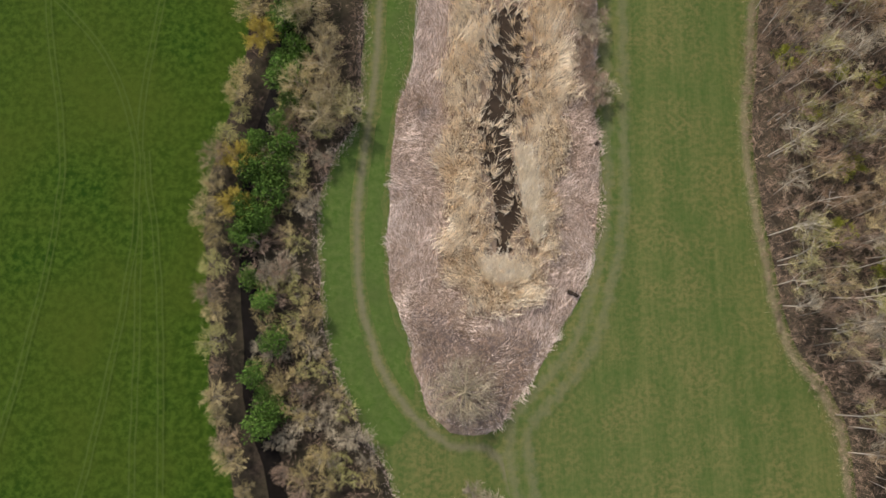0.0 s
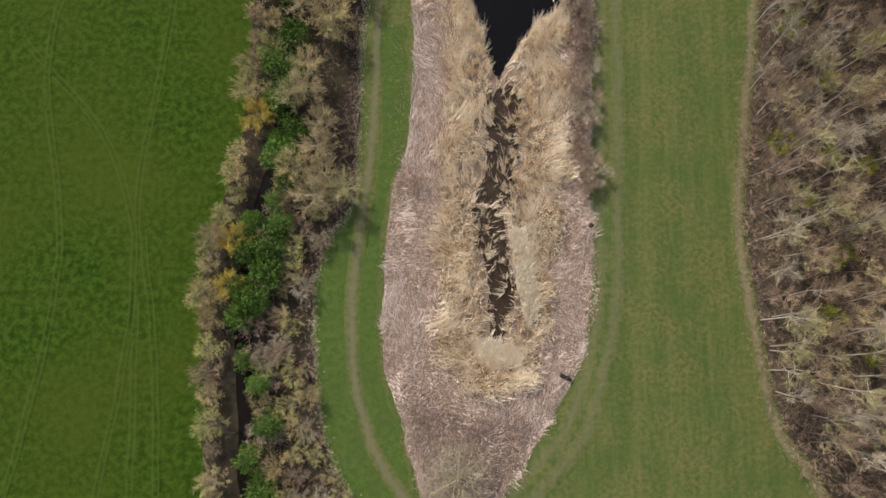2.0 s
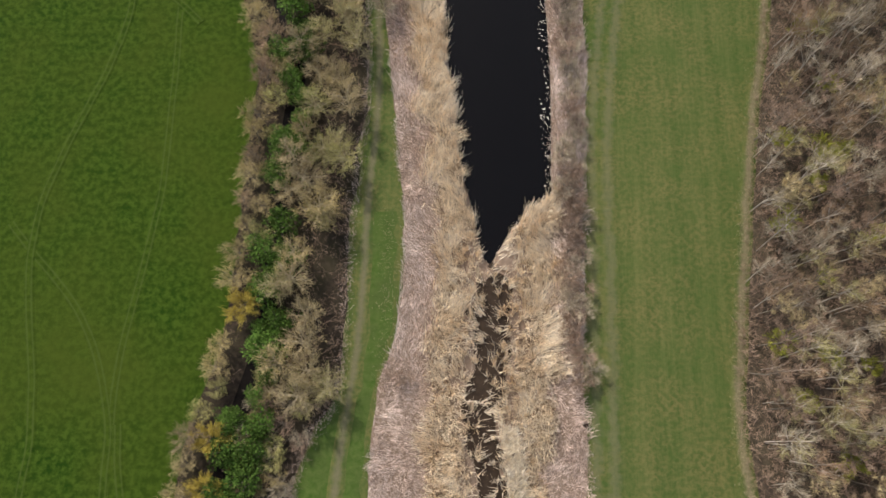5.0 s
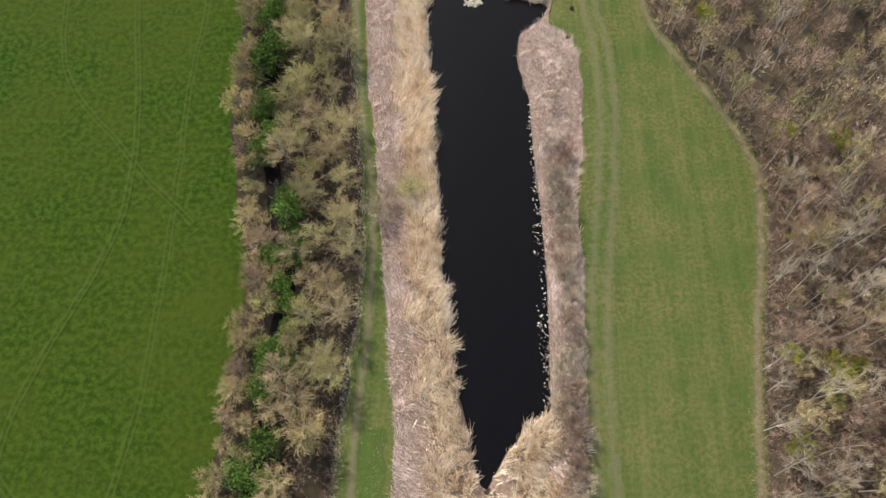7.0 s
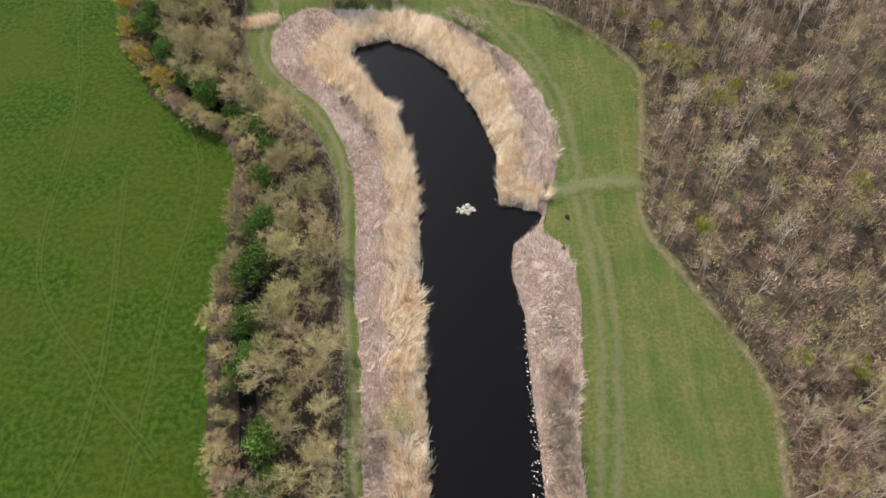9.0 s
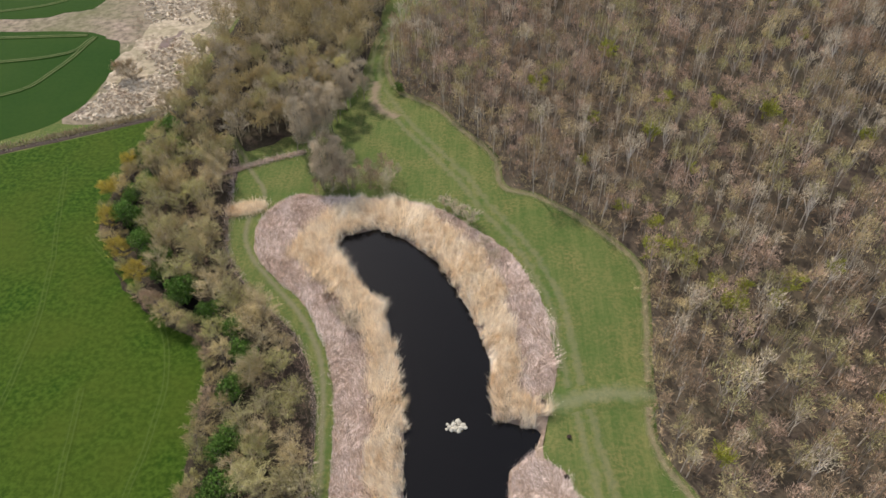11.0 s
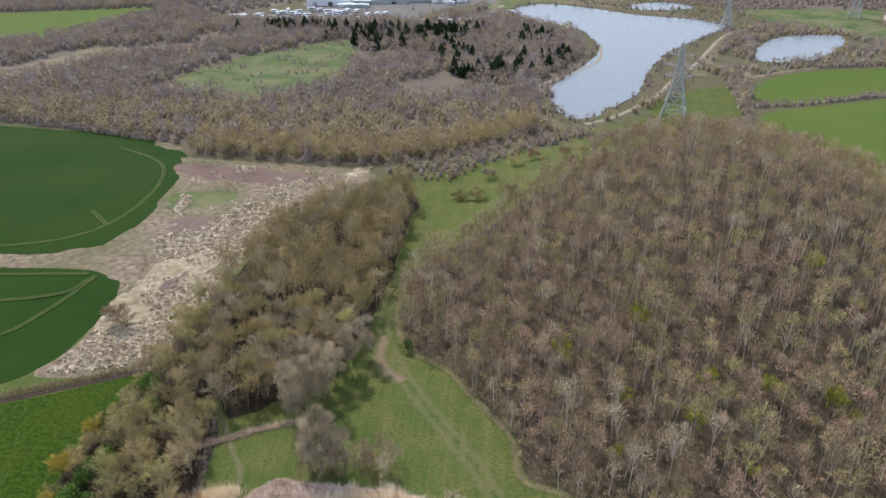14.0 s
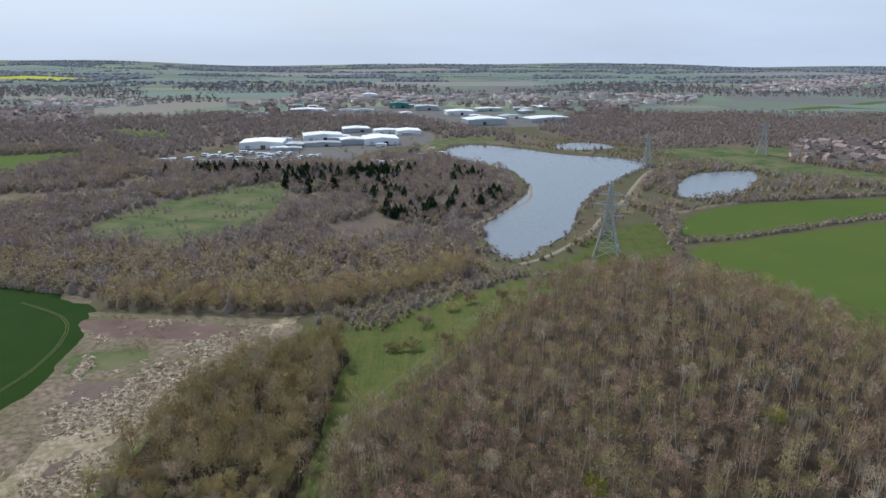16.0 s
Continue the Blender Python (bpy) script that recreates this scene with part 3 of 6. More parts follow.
def thicket(name, geos, mats, pts, rng, label, category, scale=(0.8, 1.2), sink=0.0, tilt=0.06):
    """Many plants that nobody could count, as one object."""
    Vs, Ts, Is, n = [], [], [], 0
    pick = rng.integers(len(geos), size=len(pts))
    z = height(pts[:, 0], pts[:, 1]) - sink
    for g, geo in enumerate(geos):
        where = np.nonzero(pick == g)[0]
        if not len(where):
            continue
        V = np.vstack([np.array(p[0], np.float32).reshape(-1, 3) for p in geo if len(p[0])])
        T, I, o = [], [], 0
        for k, p in enumerate(geo):
            if not len(p[0]):
                continue
            T.append(np.array(p[1], np.int32) + o)
            I.append(np.full(len(p[1]), k))
            o += len(p[0])
        T, I = np.vstack(T), np.concatenate(I)
        a = rng.uniform(0, 2 * np.pi, len(where))
        s = rng.uniform(*scale, len(where))
        c, si = np.cos(a) * s, np.sin(a) * s
        X = c[:, None] * V[:, 0] - si[:, None] * V[:, 1]
        Y = si[:, None] * V[:, 0] + c[:, None] * V[:, 1]
        Z = s[:, None] * V[:, 2]
        X = X + Z * rng.normal(0, tilt, len(where))[:, None] + pts[where, 0][:, None]
        Y = Y + Z * rng.normal(0, tilt, len(where))[:, None] + pts[where, 1][:, None]
        Z = Z + z[where][:, None]
        Vs.append(np.stack([X, Y, Z], -1).reshape(-1, 3))
        Ts.append((T[None] + (np.arange(len(where)) * len(V))[:, None, None]).reshape(-1, 3) + n)
        Is.append(np.tile(I, len(where)))
        n += len(V) * len(where)
    ob = new(name, mesh_from(name, np.vstack(Vs), np.vstack(Ts), mats, np.concatenate(Is)))
    return tagged(ob, label, category, kind="stuff")


def blades(name, pts, tall, width, lean, mat, rng, label, category, wind=(0, 0), base=None, grow=None):
    """Standing stalks, each a thin three-cornered blade, as one object."""
    n = len(pts)
    h = rng.uniform(*tall, n) * (1.0 if grow is None else grow)
    a = rng.uniform(0, 2 * np.pi, n)
    wx, wy = np.cos(a) * width * rng.uniform(0.6, 1.4, n) / 2, np.sin(a) * width / 2
    lx = rng.normal(0, lean, n) + wind[0]
    ly = rng.normal(0, lean, n) + wind[1]
    if base is not None:
        lx, ly = lx + base[0], ly + base[1]
    z = height(pts[:, 0], pts[:, 1]) + 0.0
    V = np.empty((n, 3, 3))
    V[:, 0] = np.column_stack([pts[:, 0] - wx, pts[:, 1] - wy, z])
    V[:, 1] = np.column_stack([pts[:, 0] + wx, pts[:, 1] + wy, z])
    V[:, 2] = np.column_stack([pts[:, 0] + lx * h, pts[:, 1] + ly * h, z + h])
    ob = new(name, mesh_from(name, V.reshape(-1, 3), np.arange(3 * n).reshape(-1, 3), mat))
    return tagged(ob, label, category, kind="stuff")

# ---- outlines of the plan ----
HEDGE_WEST = [(-26, -70), (-28.5, -40), (-30.2, -19.4), (-32.5, -11.7), (-34.4, -5.5), (-34.6, 2.4), (-35.5, 10.5), (-36, 22.9), (-34.9, 29.8), (-33, 36.8), (-31.2, 46),
              (-30.6, 67), (-29.6, 85), (-32, 95), (-34.3, 105.5), (-36.6, 117.5), (-37, 132), (-38, 145), (-41, 159), (-52, 166.5), (-61, 174),
              (-68, 185), (-73.5, 193), (-75, 204), (-74, 220), (-72, 236)]
HEDGE_EAST = [(-50, 222), (-46, 202), (-42.5, 185), (-33.5, 172), (-24.2, 162.5), (-18.4, 148.8), (-16.4, 133), (-15, 123.6), (-13, 106), (-12, 95), (-11.6, 79.4),
              (-12.6, 72), (-13.5, 54), (-14, 35.7), (-17, 29.7), (-19.4, 23.7), (-19.6, 14.5), (-18.5, 5.5), (-17, -1.6), (-12.8, -10.2), (-8, -19.4), (-4, -40), (-2, -70)]
HEDGE = HEDGE_WEST + HEDGE_EAST
WOOD_EDGE = [(53, -70), (53.6, -19), (51.6, -6.4), (47, 0.6), (45, 10), (43.5, 22.5), (43, 32.7), (44.2, 44), (45.5, 53), (49, 76), (52.9, 95), (53.7, 107), (50, 117.4),
             (43.8, 129.7), (39, 139.7), (40.4, 155), (42.6, 169.4), (43, 179.8), (35.5, 191.4), (24.6, 202), (16.6, 206.6), (14.8, 218), (7.5, 229), (0, 241),
             (-11, 251), (-15.5, 268.8), (-12, 293), (5, 313), (18, 330), (32, 348), (46, 364), (70, 384), (95, 396)]
WOOD = WOOD_EDGE + [(125, 398), (150, 380), (165, 330), (175, 260), (175, -70)]
BELT = [(-72, 236), (-69, 262), (-66, 300), (-62, 322), (-46, 345), (-24, 355), (-17, 345), (-17, 325), (-19, 289), (-23, 258), (-27, 245), (-36, 230), (-50, 222)]
REEDS = [(1.3, -10.9), (6, -10.2), (10, -5.6), (12.5, -0.9), (16.6, 5.4), (19.6, 11), (21.4, 17), (22.1, 24.3), (21.6, 32), (21, 40), (22.1, 48), (22.8, 67.5), (23.7, 85),
         (23.3, 100), (25, 111.6), (25.9, 123.7), (25.3, 131), (23.5, 135.4), (20.4, 138.2), (21.6, 143.7), (22.6, 147.7), (25, 158), (24.9, 164.4), (22.6, 172.8),
         (17.1, 185.5), (9.5, 193), (1, 200.5), (-10.3, 203.5), (-24, 204), (-31.5, 205), (-37.5, 198), (-38, 190), (-35.3, 181.6), (-24, 170.8), (-18, 159), (-14.6, 146),
         (-13, 127), (-10, 105.8), (-8.8, 93), (-7.2, 79.4), (-5.2, 59), (-6, 43), (-8.5, 34.8), (-9.2, 23.7), (-9.6, 15.3), (-8.7, 8), (-6.6, 3), (-5.4, -2.4), (-3.4, -8)]
TALL = [(1, 60), (0, 53.6), (-0.9, 35.7), (-1.8, 22.8), (-1, 12), (3.8, 5.5), (12, 7), (14.5, 20), (16.5, 31), (17.8, 44), (18.3, 66), (12, 66)]
PATH_WEST = [(-52, 228), (-44, 214), (-38.6, 204), (-40.6, 195), (-38.3, 185.5), (-30.3, 175), (-23.5, 166.5), (-18, 154.5), (-15.2, 133), (-13.1, 115.7), (-10.9, 103), (-10, 90),
             (-10, 76), (-11, 65), (-11.1, 53.5), (-11.5, 42), (-13, 29.7), (-14, 18.6), (-13.3, 8.8), (-11.8, 2.3), (-9, -4), (-5, -9), (-0.3, -12.4), (6, -14), (9, -30), (6, -70)]
TRACK_EAST = [(10, -20), (9, -11), (12.6, -5.6), (18.1, 0.7), (20.9, 8.6), (23.3, 18.5), (23.9, 31), (24.5, 53.4), (25.2, 76), (26.7, 90), (28.7, 106), (30.3, 121.5), (29.8, 132),
              (28.7, 141), (26.9, 156), (25.6, 171), (19.7, 187.4), (12.5, 199.5), (7.6, 209.7), (-6.9, 232.6), (-14.3, 247.7), (-17.5, 256), (-18.5, 272), (-14, 298),
              (-2, 316), (16, 345), (33, 372), (60, 396)]

CLEARING = [(-188, 522), (-190, 560), (-172, 600), (-150, 628), (-130, 660), (-108, 678), (-90, 640), (-86, 600), (-83, 555), (-92, 520), (-112, 500), (-127, 484), (-150, 500), (-170, 494)]
SHORE_BANK = [(1, 872), (16, 920), (37, 954), (98, 964), (88, 910), (52, 900), (28, 868), (26, 830), (10, 822)]
FALLOW_EAST = [(271, 867), (398, 851), (351, 770), (401, 697), (376, 659), (317, 700), (300, 735), (258, 795)]
LAKE_FAR = [(150, 862), (165, 900), (200, 905), (215, 870), (180, 850)]
TOWN_WEST = [(-733, 1392), (-559, 1355), (-446, 1092), (-600, 1130)]
GREEN_SMALL = [(-398, 1052), (-294, 1012), (-303, 961), (-351, 973)]

# ---- ground ----
def spread(lo, hi, a, b, fine, grow):
    """Grid lines, fine between a and b and ever wider towards lo and hi."""
    mid = list(np.arange(a, b + 0.01, fine))
    s, x, up = fine, mid[-1], []
    while x < hi:
        s *= grow
        x += s
        up.append(min(x, hi))
    s, x, down = fine, mid[0], []
    while x > lo:
        s *= grow
        x -= s
        down.append(max(x, lo))
    return np.array(down[::-1] + mid + up)


def ground():
    xs, ys = spread(-4200, 4200, -40, 46, 2.0, 1.075), spread(-600, 4650, 45, 210, 2.0, 1.06)
    X, Y = np.meshgrid(xs, ys)
    Z = height(X.ravel(), Y.ravel())
    fx, fy = X.ravel(), Y.ravel()
    Z = Z - 0.5 * (inside(fx, fy, REEDS) & (distance(fx, fy, REEDS, True) > 2.0))
    nx, ny = len(xs), len(ys)
    i = np.arange(nx * ny).reshape(ny, nx)
    a, b, c, d = i[:-1, :-1].ravel(), i[:-1, 1:].ravel(), i[1:, 1:].ravel(), i[1:, :-1].ravel()
    T = np.vstack([np.column_stack([a, b, c]), np.column_stack([a, c, d])])
    cy = Y.ravel()[T].mean(1)
    cx = X.ravel()[T].mean(1)
    far = (cy > 372 + 0.6 * np.clip(cx + 20, 0, 120)) | (np.abs(cx) > 260)
    ob = new("ground", mesh_from("ground", np.column_stack([X.ravel(), Y.ravel(), Z]), T, [M_MEADOW, M_LAND, M_HAZED_HILL], np.where(np.hypot(cx, cy) > 1250, 2, far)))
    return tagged(ob, "mown meadow grass passing into rough brown land", "ground", kind="structure")


ground()
sheet("field_1", HEDGE_WEST + [(-91, 228), (-108, 220), (-160, 195), (-420, 110), (-420, -70)], 0.05, M_PASTURE, "bright green pasture grass with faint wheel marks", "field", rag=0.3)
sheet("woodland_floor_1", HEDGE, 0.06, M_SHADED_LITTER, "brown leaf litter and brambles under the hedge trees, darkened for shade", "ground", rag=0.5)
sheet("woodland_floor_2", WOOD, 0.06, M_WOODFLOOR, "brown leaf litter under the birch wood", "ground", rag=0.6, cell=4.0)
sheet("woodland_floor_3", BELT, 0.07, M_SHADED_LITTER, "brown leaf litter under the willow belt, darkened for shade", "ground", rag=0.6)
sheet("reed_bed_floor", REEDS, 0.05, M_MUD, "matted straw and mud of the reed bed", "ground", step=1.5, rag=0.35, cell=0.8, hole=POND)
sheet("reed_mud", [(8, 54), (4.5, 50), (5, 40), (3, 33), (5.5, 22), (5.5, 14), (9.5, 14), (10, 22), (10.5, 32), (12, 44), (12, 54), (9, 53)], 0.09, M_DARKMUD, "dark wet mud between the reed clumps", "ground", step=1.5, rag=0.9)
sheet("pond", [(x + (1.2 if x > 3 else -1.2), y + (-0.8 if y < 60 else 0.8 if y > 180 else 0)) for x, y in POND], 0, M_WATER, "still dark pond water between the reeds", "water", step=2, rag=0.1, level=-0.8)
sheet("verge", [(-8, -6), (-5.6, -6), (-6.4, -1), (-8, 4), (-10, 10), (-10.2, 24), (-9.4, 34), (-7, 42), (-6.4, 52), (-6.6, 62), (-10, 62), (-10, 42), (-12.4, 26), (-13, 14), (-11.5, 4)], 0.055, M_VERGE, "lush green verge between path and reeds", "grass", step=2)
sheet("verge_2", [(-13.4, 35), (-16.4, 29.7), (-18.8, 23.7), (-19, 14.5), (-18, 5.5), (-16.4, -1.6), (-12.4, -9.6), (-8, -13), (-6, -9.6), (-9.8, -4.4), (-12.6, 2), (-14.1, 8.8), (-14.8, 18.6), (-13.8, 29.7)], 0.045, M_VERGE, "green uneven grass between hedge and path", "grass", step=2)
# Flat near-black strip: stream water with the deep ditch's shade in its colour.
line = np.array(curve(HEDGE_WEST[1:], 4.0))
strip("stream", [(x + 6.2, y) if y < 155 else (x + 5.5, y + 4.0 - max(0.0, (y - 190) * 0.1)) for x, y in line.tolist()], 3.4, 0.11, M_SHADED_STREAM, "still stream hidden in the hedge, ditch shade in its dark colour", "stream")
strip("wood_edge", WOOD_EDGE, 2.6, 0.1, M_EDGE, "pale dead grass along the edge of the wood", "grass")
sheet("scrub_floor", [(1.3, -10.4), (5.6, -9.6), (9.4, -5.2), (12, -0.9), (13, 3), (8, 4.5), (3, 3.5), (-2, 7), (-7, 7.5), (-6, 2.5), (-5, -2.4), (-3, -7.6)], 0.09, M_MAUVE, "mauve-brown ground under the bare tree", "ground", step=1.5, rag=0.6)
strip("path_1", PATH_WEST, 2.5, 0.09, M_PATH, "narrow trodden path worn through the grass", "path")
strip("path_2", TRACK_EAST, 6.0, 0.13, M_TRACK, "two-rutted track worn into the meadow", "track")
for k, pts in enumerate([[(-44, -60), (-45, 0), (-46.5, 36), (-43, 70), (-45, 120), (-48, 160), (-75, 190)], [(-60, -60), (-47, 10), (-50, 40), (-66, 60)], [(-39, -60), (-41.5, 0), (-45.5, 30)],
                         [(-40, 95), (-55, 110), (-70, 130), (-76, 170), (-90, 215)], [(-70, -40), (-58, 20), (-62, 60), (-52, 100), (-60, 150)]]):
    strip("wheel_track_%d" % (k + 1), pts, 1.9, 0.08 + 0.02 * k, M_FAINT, "faint wheel marks pressed into the pasture", "track", wobble=0.3)

strip("path_4", [(22, 147), (27, 149), (33, 150), (41, 150)], 6.5, 0.19, M_TRODDEN, "pale trodden grass crossing the meadow to the wood", "path")
# fields and water of the valley beyond
sheet("field_2", [(-420, 470), (-236, 432), (-172, 422), (-131, 400), (-117, 374), (-111, 334), (-115.5, 306), (-127, 297), (-142, 294), (-420, 270)], 0.1, M_CROP, "dark green winter crop with tramlines", "field", step=5)
sheet("field_3", [(-420, 262), (-140, 290), (-108.5, 289), (-100, 281), (-96, 266), (-96.6, 250), (-99, 238), (-112, 226), (-160, 202), (-420, 118)], 0.1, M_CROP, "dark green winter crop beside the ditch", "field", step=5)
sheet("rough_grass_2", [(-420, 258), (-150, 282), (-104, 278), (-96, 290), (-104, 300), (-125, 304), (-150, 300), (-420, 276)], 0.07, M_PALE, "bleached grass strip between two crop fields", "grass", step=4)
sheet("rough_grass_1", [(-150, 414), (-131, 404), (-124, 391), (-42, 378), (-48, 350), (-62, 325), (-68, 290), (-71, 252), (-72, 237), (-99, 234), (-96, 246), (-98.5, 272), (-108, 291), (-118, 303), (-116, 329), (-124, 374), (-145, 402)], 0.08, M_PALE, "bleached dead grass and rough scrub", "grass", step=4)
sheet("dead_grass_mat", [(-41, 381), (-50, 377), (-66, 352), (-82, 330), (-92, 304), (-97, 276), (-93, 250), (-76, 246), (-74, 270), (-72, 300), (-66, 324), (-52, 350)], 0.11, M_MAT, "matted bleached grass beside the willows", "grass", step=2, rag=3.0)
for k, (poly, mat, text) in enumerate((([(-122, 384), (-60, 372), (-62, 358), (-90, 362), (-118, 368)], M_BRACKEN, "reddish-mauve scrub on the rough grass"), ([(-104, 326), (-84, 330), (-72, 318), (-80, 304), (-98, 312)], M_MAUVE, "mauve scrub on the rough grass"), ([(-112, 350), (-92, 354), (-84, 342), (-100, 334), (-112, 338)], M_CLEARING, "greenish patch in the rough grass"), ([(-80, 270), (-72, 274), (-71, 254), (-80, 250), (-84, 258)], M_MEADOW, "green patch beside the willows"), ([(-88, 284), (-80, 288), (-80, 276), (-88, 274)], M_MAUVE, "brown patch of dead bracken"))):
    sheet("rough_patch_%d" % (k + 1), poly, 0.14, mat, text, "grass", step=2, rag=2.2)
sheet("meadow_2", [(-17, 285), (-9, 304), (5, 318), (32, 350), (60, 378), (95, 398), (112, 414), (90, 420), (68, 413), (51, 407), (36, 400), (22, 393), (8, 378), (-5, 360), (-16, 342), (-21, 318)], 0.08, M_MEADOW, "green meadow strip along the wood", "grass", step=4)
sheet("meadow_3", [(50, 432), (80, 454), (106, 505), (126, 522), (150, 534), (144, 490), (137, 462), (104, 440), (87, 427)], 0.1, M_MEADOW, "green meadow round the foot of the pylon", "grass", step=5)
sheet("field_4", [(150, 470), (192, 494), (293, 531), (420, 560), (420, 330), (250, 360), (190, 390), (150, 420)], 0.15, M_CROP_LIGHT, "bright green crop field behind the wooded hill", "field", step=6)
sheet("field_5", [(160, 503), (172, 541), (220, 580), (339, 602), (460, 610), (460, 570), (308, 551), (198, 503)], 0.15, M_CROP_LIGHT, "bright green crop field beyond a hedge", "field", step=6)
sheet("clearing", CLEARING, 0.15, M_CLEARING, "rough green clearing with bleached patches among bare trees", "grass", step=4, rag=6)
sheet("shore_bank", SHORE_BANK, 0.3, M_CLEARING, "grassy bank on the lake's western shore", "grass", step=6, rag=2)
sheet("fallow_1", FALLOW_EAST, 0.25, M_CLEARING, "olive fallow ground beside the small lake", "grass", step=6, rag=3)
sheet("field_8", GREEN_SMALL, 0.25, M_CROP_LIGHT, "small green field between far woods", "field", step=8)
sheet("field_9", [(631, 1336), (790, 1440), (939, 1529), (860, 1380), (745, 1229), (640, 1262)], 0.6, M_CROP_LIGHT, "green field behind the far wood", "field", step=15)
sheet("field_6", [(-420, 520), (-320, 563), (-292, 640), (-262, 630), (-262, 600), (-290, 530), (-420, 460)], 0.15, M_PALE, "pale fallow field", "field", step=8)
sheet("field_7", [(-560, 800), (-477, 802), (-325, 850), (-340, 700), (-372, 642), (-560, 600)], 0.15, M_CROP_LIGHT, "green field in the valley", "field", step=10)
sheet("lake_1", [(34, 859), (60, 889), (101, 870), (151, 816), (191, 797), (217, 755), (190, 716), (136, 631), (108, 558), (95, 515), (73, 480), (53, 454), (44, 497), (47, 530), (77, 602), (91, 654), (84, 733), (57, 765), (37, 800)], 0.3, M_SKY_LAKE, "rippled lake water, paled by sky reflection in its colour", "water", step=6, rag=1.5, level=0.35)
sheet("lake_2", [(213, 663), (246, 706), (293, 714), (271, 662), (233, 618), (196, 609)], 0.3, M_SKY_LAKE, "small lake, paled by sky reflection in its colour", "water", step=6, rag=1.5, level=0.35)
sheet("lake_3", LAKE_FAR, 0.3, M_SKY_LAKE, "small lake behind the shore, paled by painted sky reflection", "water", step=6, rag=1.5, level=0.35)

# ---- plants near the pond ----
rng = np.random.default_rng(5)
SCRUB = [bare_tree(700 + i, 1.0, 0.9, limbs=4, forks=0, n=26, low=0.1, twig=0.7, width=0.07, thin=True, up=0.3) for i in range(4)]
FINE = [bare_tree(720 + i, 1.1, 1.0, limbs=4, forks=0, n=52, low=0.1, twig=0.6, width=0.03, thin=True, up=0.4, trunk_r=0.02) for i in range(4)]
kinds = [(M_BIRCH, M_TWIG_BROWN, "slender leafless birch with brown twigs"), (M_BIRCH, M_TWIG_GREY, "leafless birch with pale grey twigs"),
         (M_BARK, M_WOOD_OCHRE, "leafless tree with ochre twigs"), (M_BARK, M_TWIG_PINK, "leafless tree with mauve-brown twigs"), (M_BIRCH, M_WOOD_OLIVE, "young tree with greenish buds")]
def in_front(x, y):
    return (x < 68) & (y > -30) & (y < 110)

# birch wood on the hill
near_wood = scatter(WOOD, 2.75, rng, 0.5, in_front)
near_wood = near_wood[rng.permutation(len(near_wood))[:295]]
models = []
for i in range(8):
    w, c, text = kinds[(0, 0, 1, 2, 3, 3, 1, 4)[i]]
    models.append(plant("birch_tree", bare_tree(100 + i, 11.0 + 0.8 * (i % 4), 2.1 + 0.3 * (i % 3), limbs=11, forks=4, n=800, low=0.4, twig=0.9, width=0.04, up=0.7, trunk_r=0.10, crown=0.45), w, c, text + " in the wood", "tree"))
put(models, near_wood, rng, "trees of the birch wood", (0.7, 1.12))
lime = [plant("budding_shrub", bare_tree(150 + i, 5.0, 1.9, limbs=14, forks=4, n=1100, low=0.1, twig=0.6, width=0.06, up=0.7, crown=0.25, trunk_r=0.06), M_BARK, M_LEAF_LIME, "shrub in lime-green bud among the birches", "shrub") for i in range(2)]
deep = scatter(WOOD, 23, rng, 2.0, lambda x, y: (x < 110) & (y > 30) & (y < 260))
put(lime, deep, rng, "budding shrubs in the wood", (1.1, 1.8))
put(lime, np.array([(48.3, 42), (55, 40.5), (61, 39), (53, 17), (58.5, 12), (50, 60), (57, 66), (52, 73), (60, 82), (64, 58), (47, 187), (52, 178), (56, 172), (60, 170), (50, 182), (66, 168), (58, 204), (80, 214), (35, 209), (56, 26), (63, 22), (51, 34), (66, 46), (62, 72), (56, 52), (58, 92)]), rng, "budding shrubs in the wood", (0.8, 1.35))
far_wood = scatter(WOOD, 3.4, rng, 0.5, lambda x, y: ~in_front(x, y) & (x < 170) & (y > -32) & ((x < 95) | (y > 150)))
share = rng.integers(9, size=len(far_wood))
drift = np.array([noise.noise((x * 0.045, y * 0.03, 5)) for x, y in far_wood]) + rng.normal(0, 0.2, len(far_wood))
share = np.where(drift > 0.28, rng.choice((3, 4, 7, 8), len(share)), np.where(drift < -0.22, rng.choice((0, 5, 1), len(share)), share))
for i, (w, c, text) in enumerate(kinds):
    pts = far_wood[np.isin(share, ((0, 5), (1,), (2, 6), (3, 7), (4, 8))[i])]
    geos = [soft_tree(200 + 10 * i + k, 8.6 + 1.4 * k, (1.5, 2.1, 1.8, 3.1)[k], (170, 210, 190, 320)[k], 0.8, 0.10, 0.115, 0.4, (7, 9, 8, 13)[k]) for k in range(4)]
    thicket("birch_wood", geos, [(M_STEM, M_BIRCH, M_STEM, M_BARK, M_STEM)[i], c], pts, rng, "dense leafless birch wood covering the hill, " + text.split(" with ")[-1], "woodland", (0.65, 1.2))
low_wood = scatter(WOOD, 1.35, rng, -1.0, lambda x, y: (x < 72) & (y > -30) & (y < 112))
low_wood2 = scatter(WOOD, 2.9, rng, -1.0, lambda x, y: (x < 85) & (y >= 112) & (y < 290))
thicket("wood_undergrowth", FINE, [M_TWIG_PINK, M_TWIG_PINK], low_wood, rng, "mauve-brown brambles and saplings under the birches", "scrub", (1.0, 2.2))
thicket("wood_undergrowth", SCRUB, [M_BARK, M_TWIG_BROWN], low_wood2, rng, "mauve-brown saplings under the birches on the hill", "scrub", (1.0, 2.2))

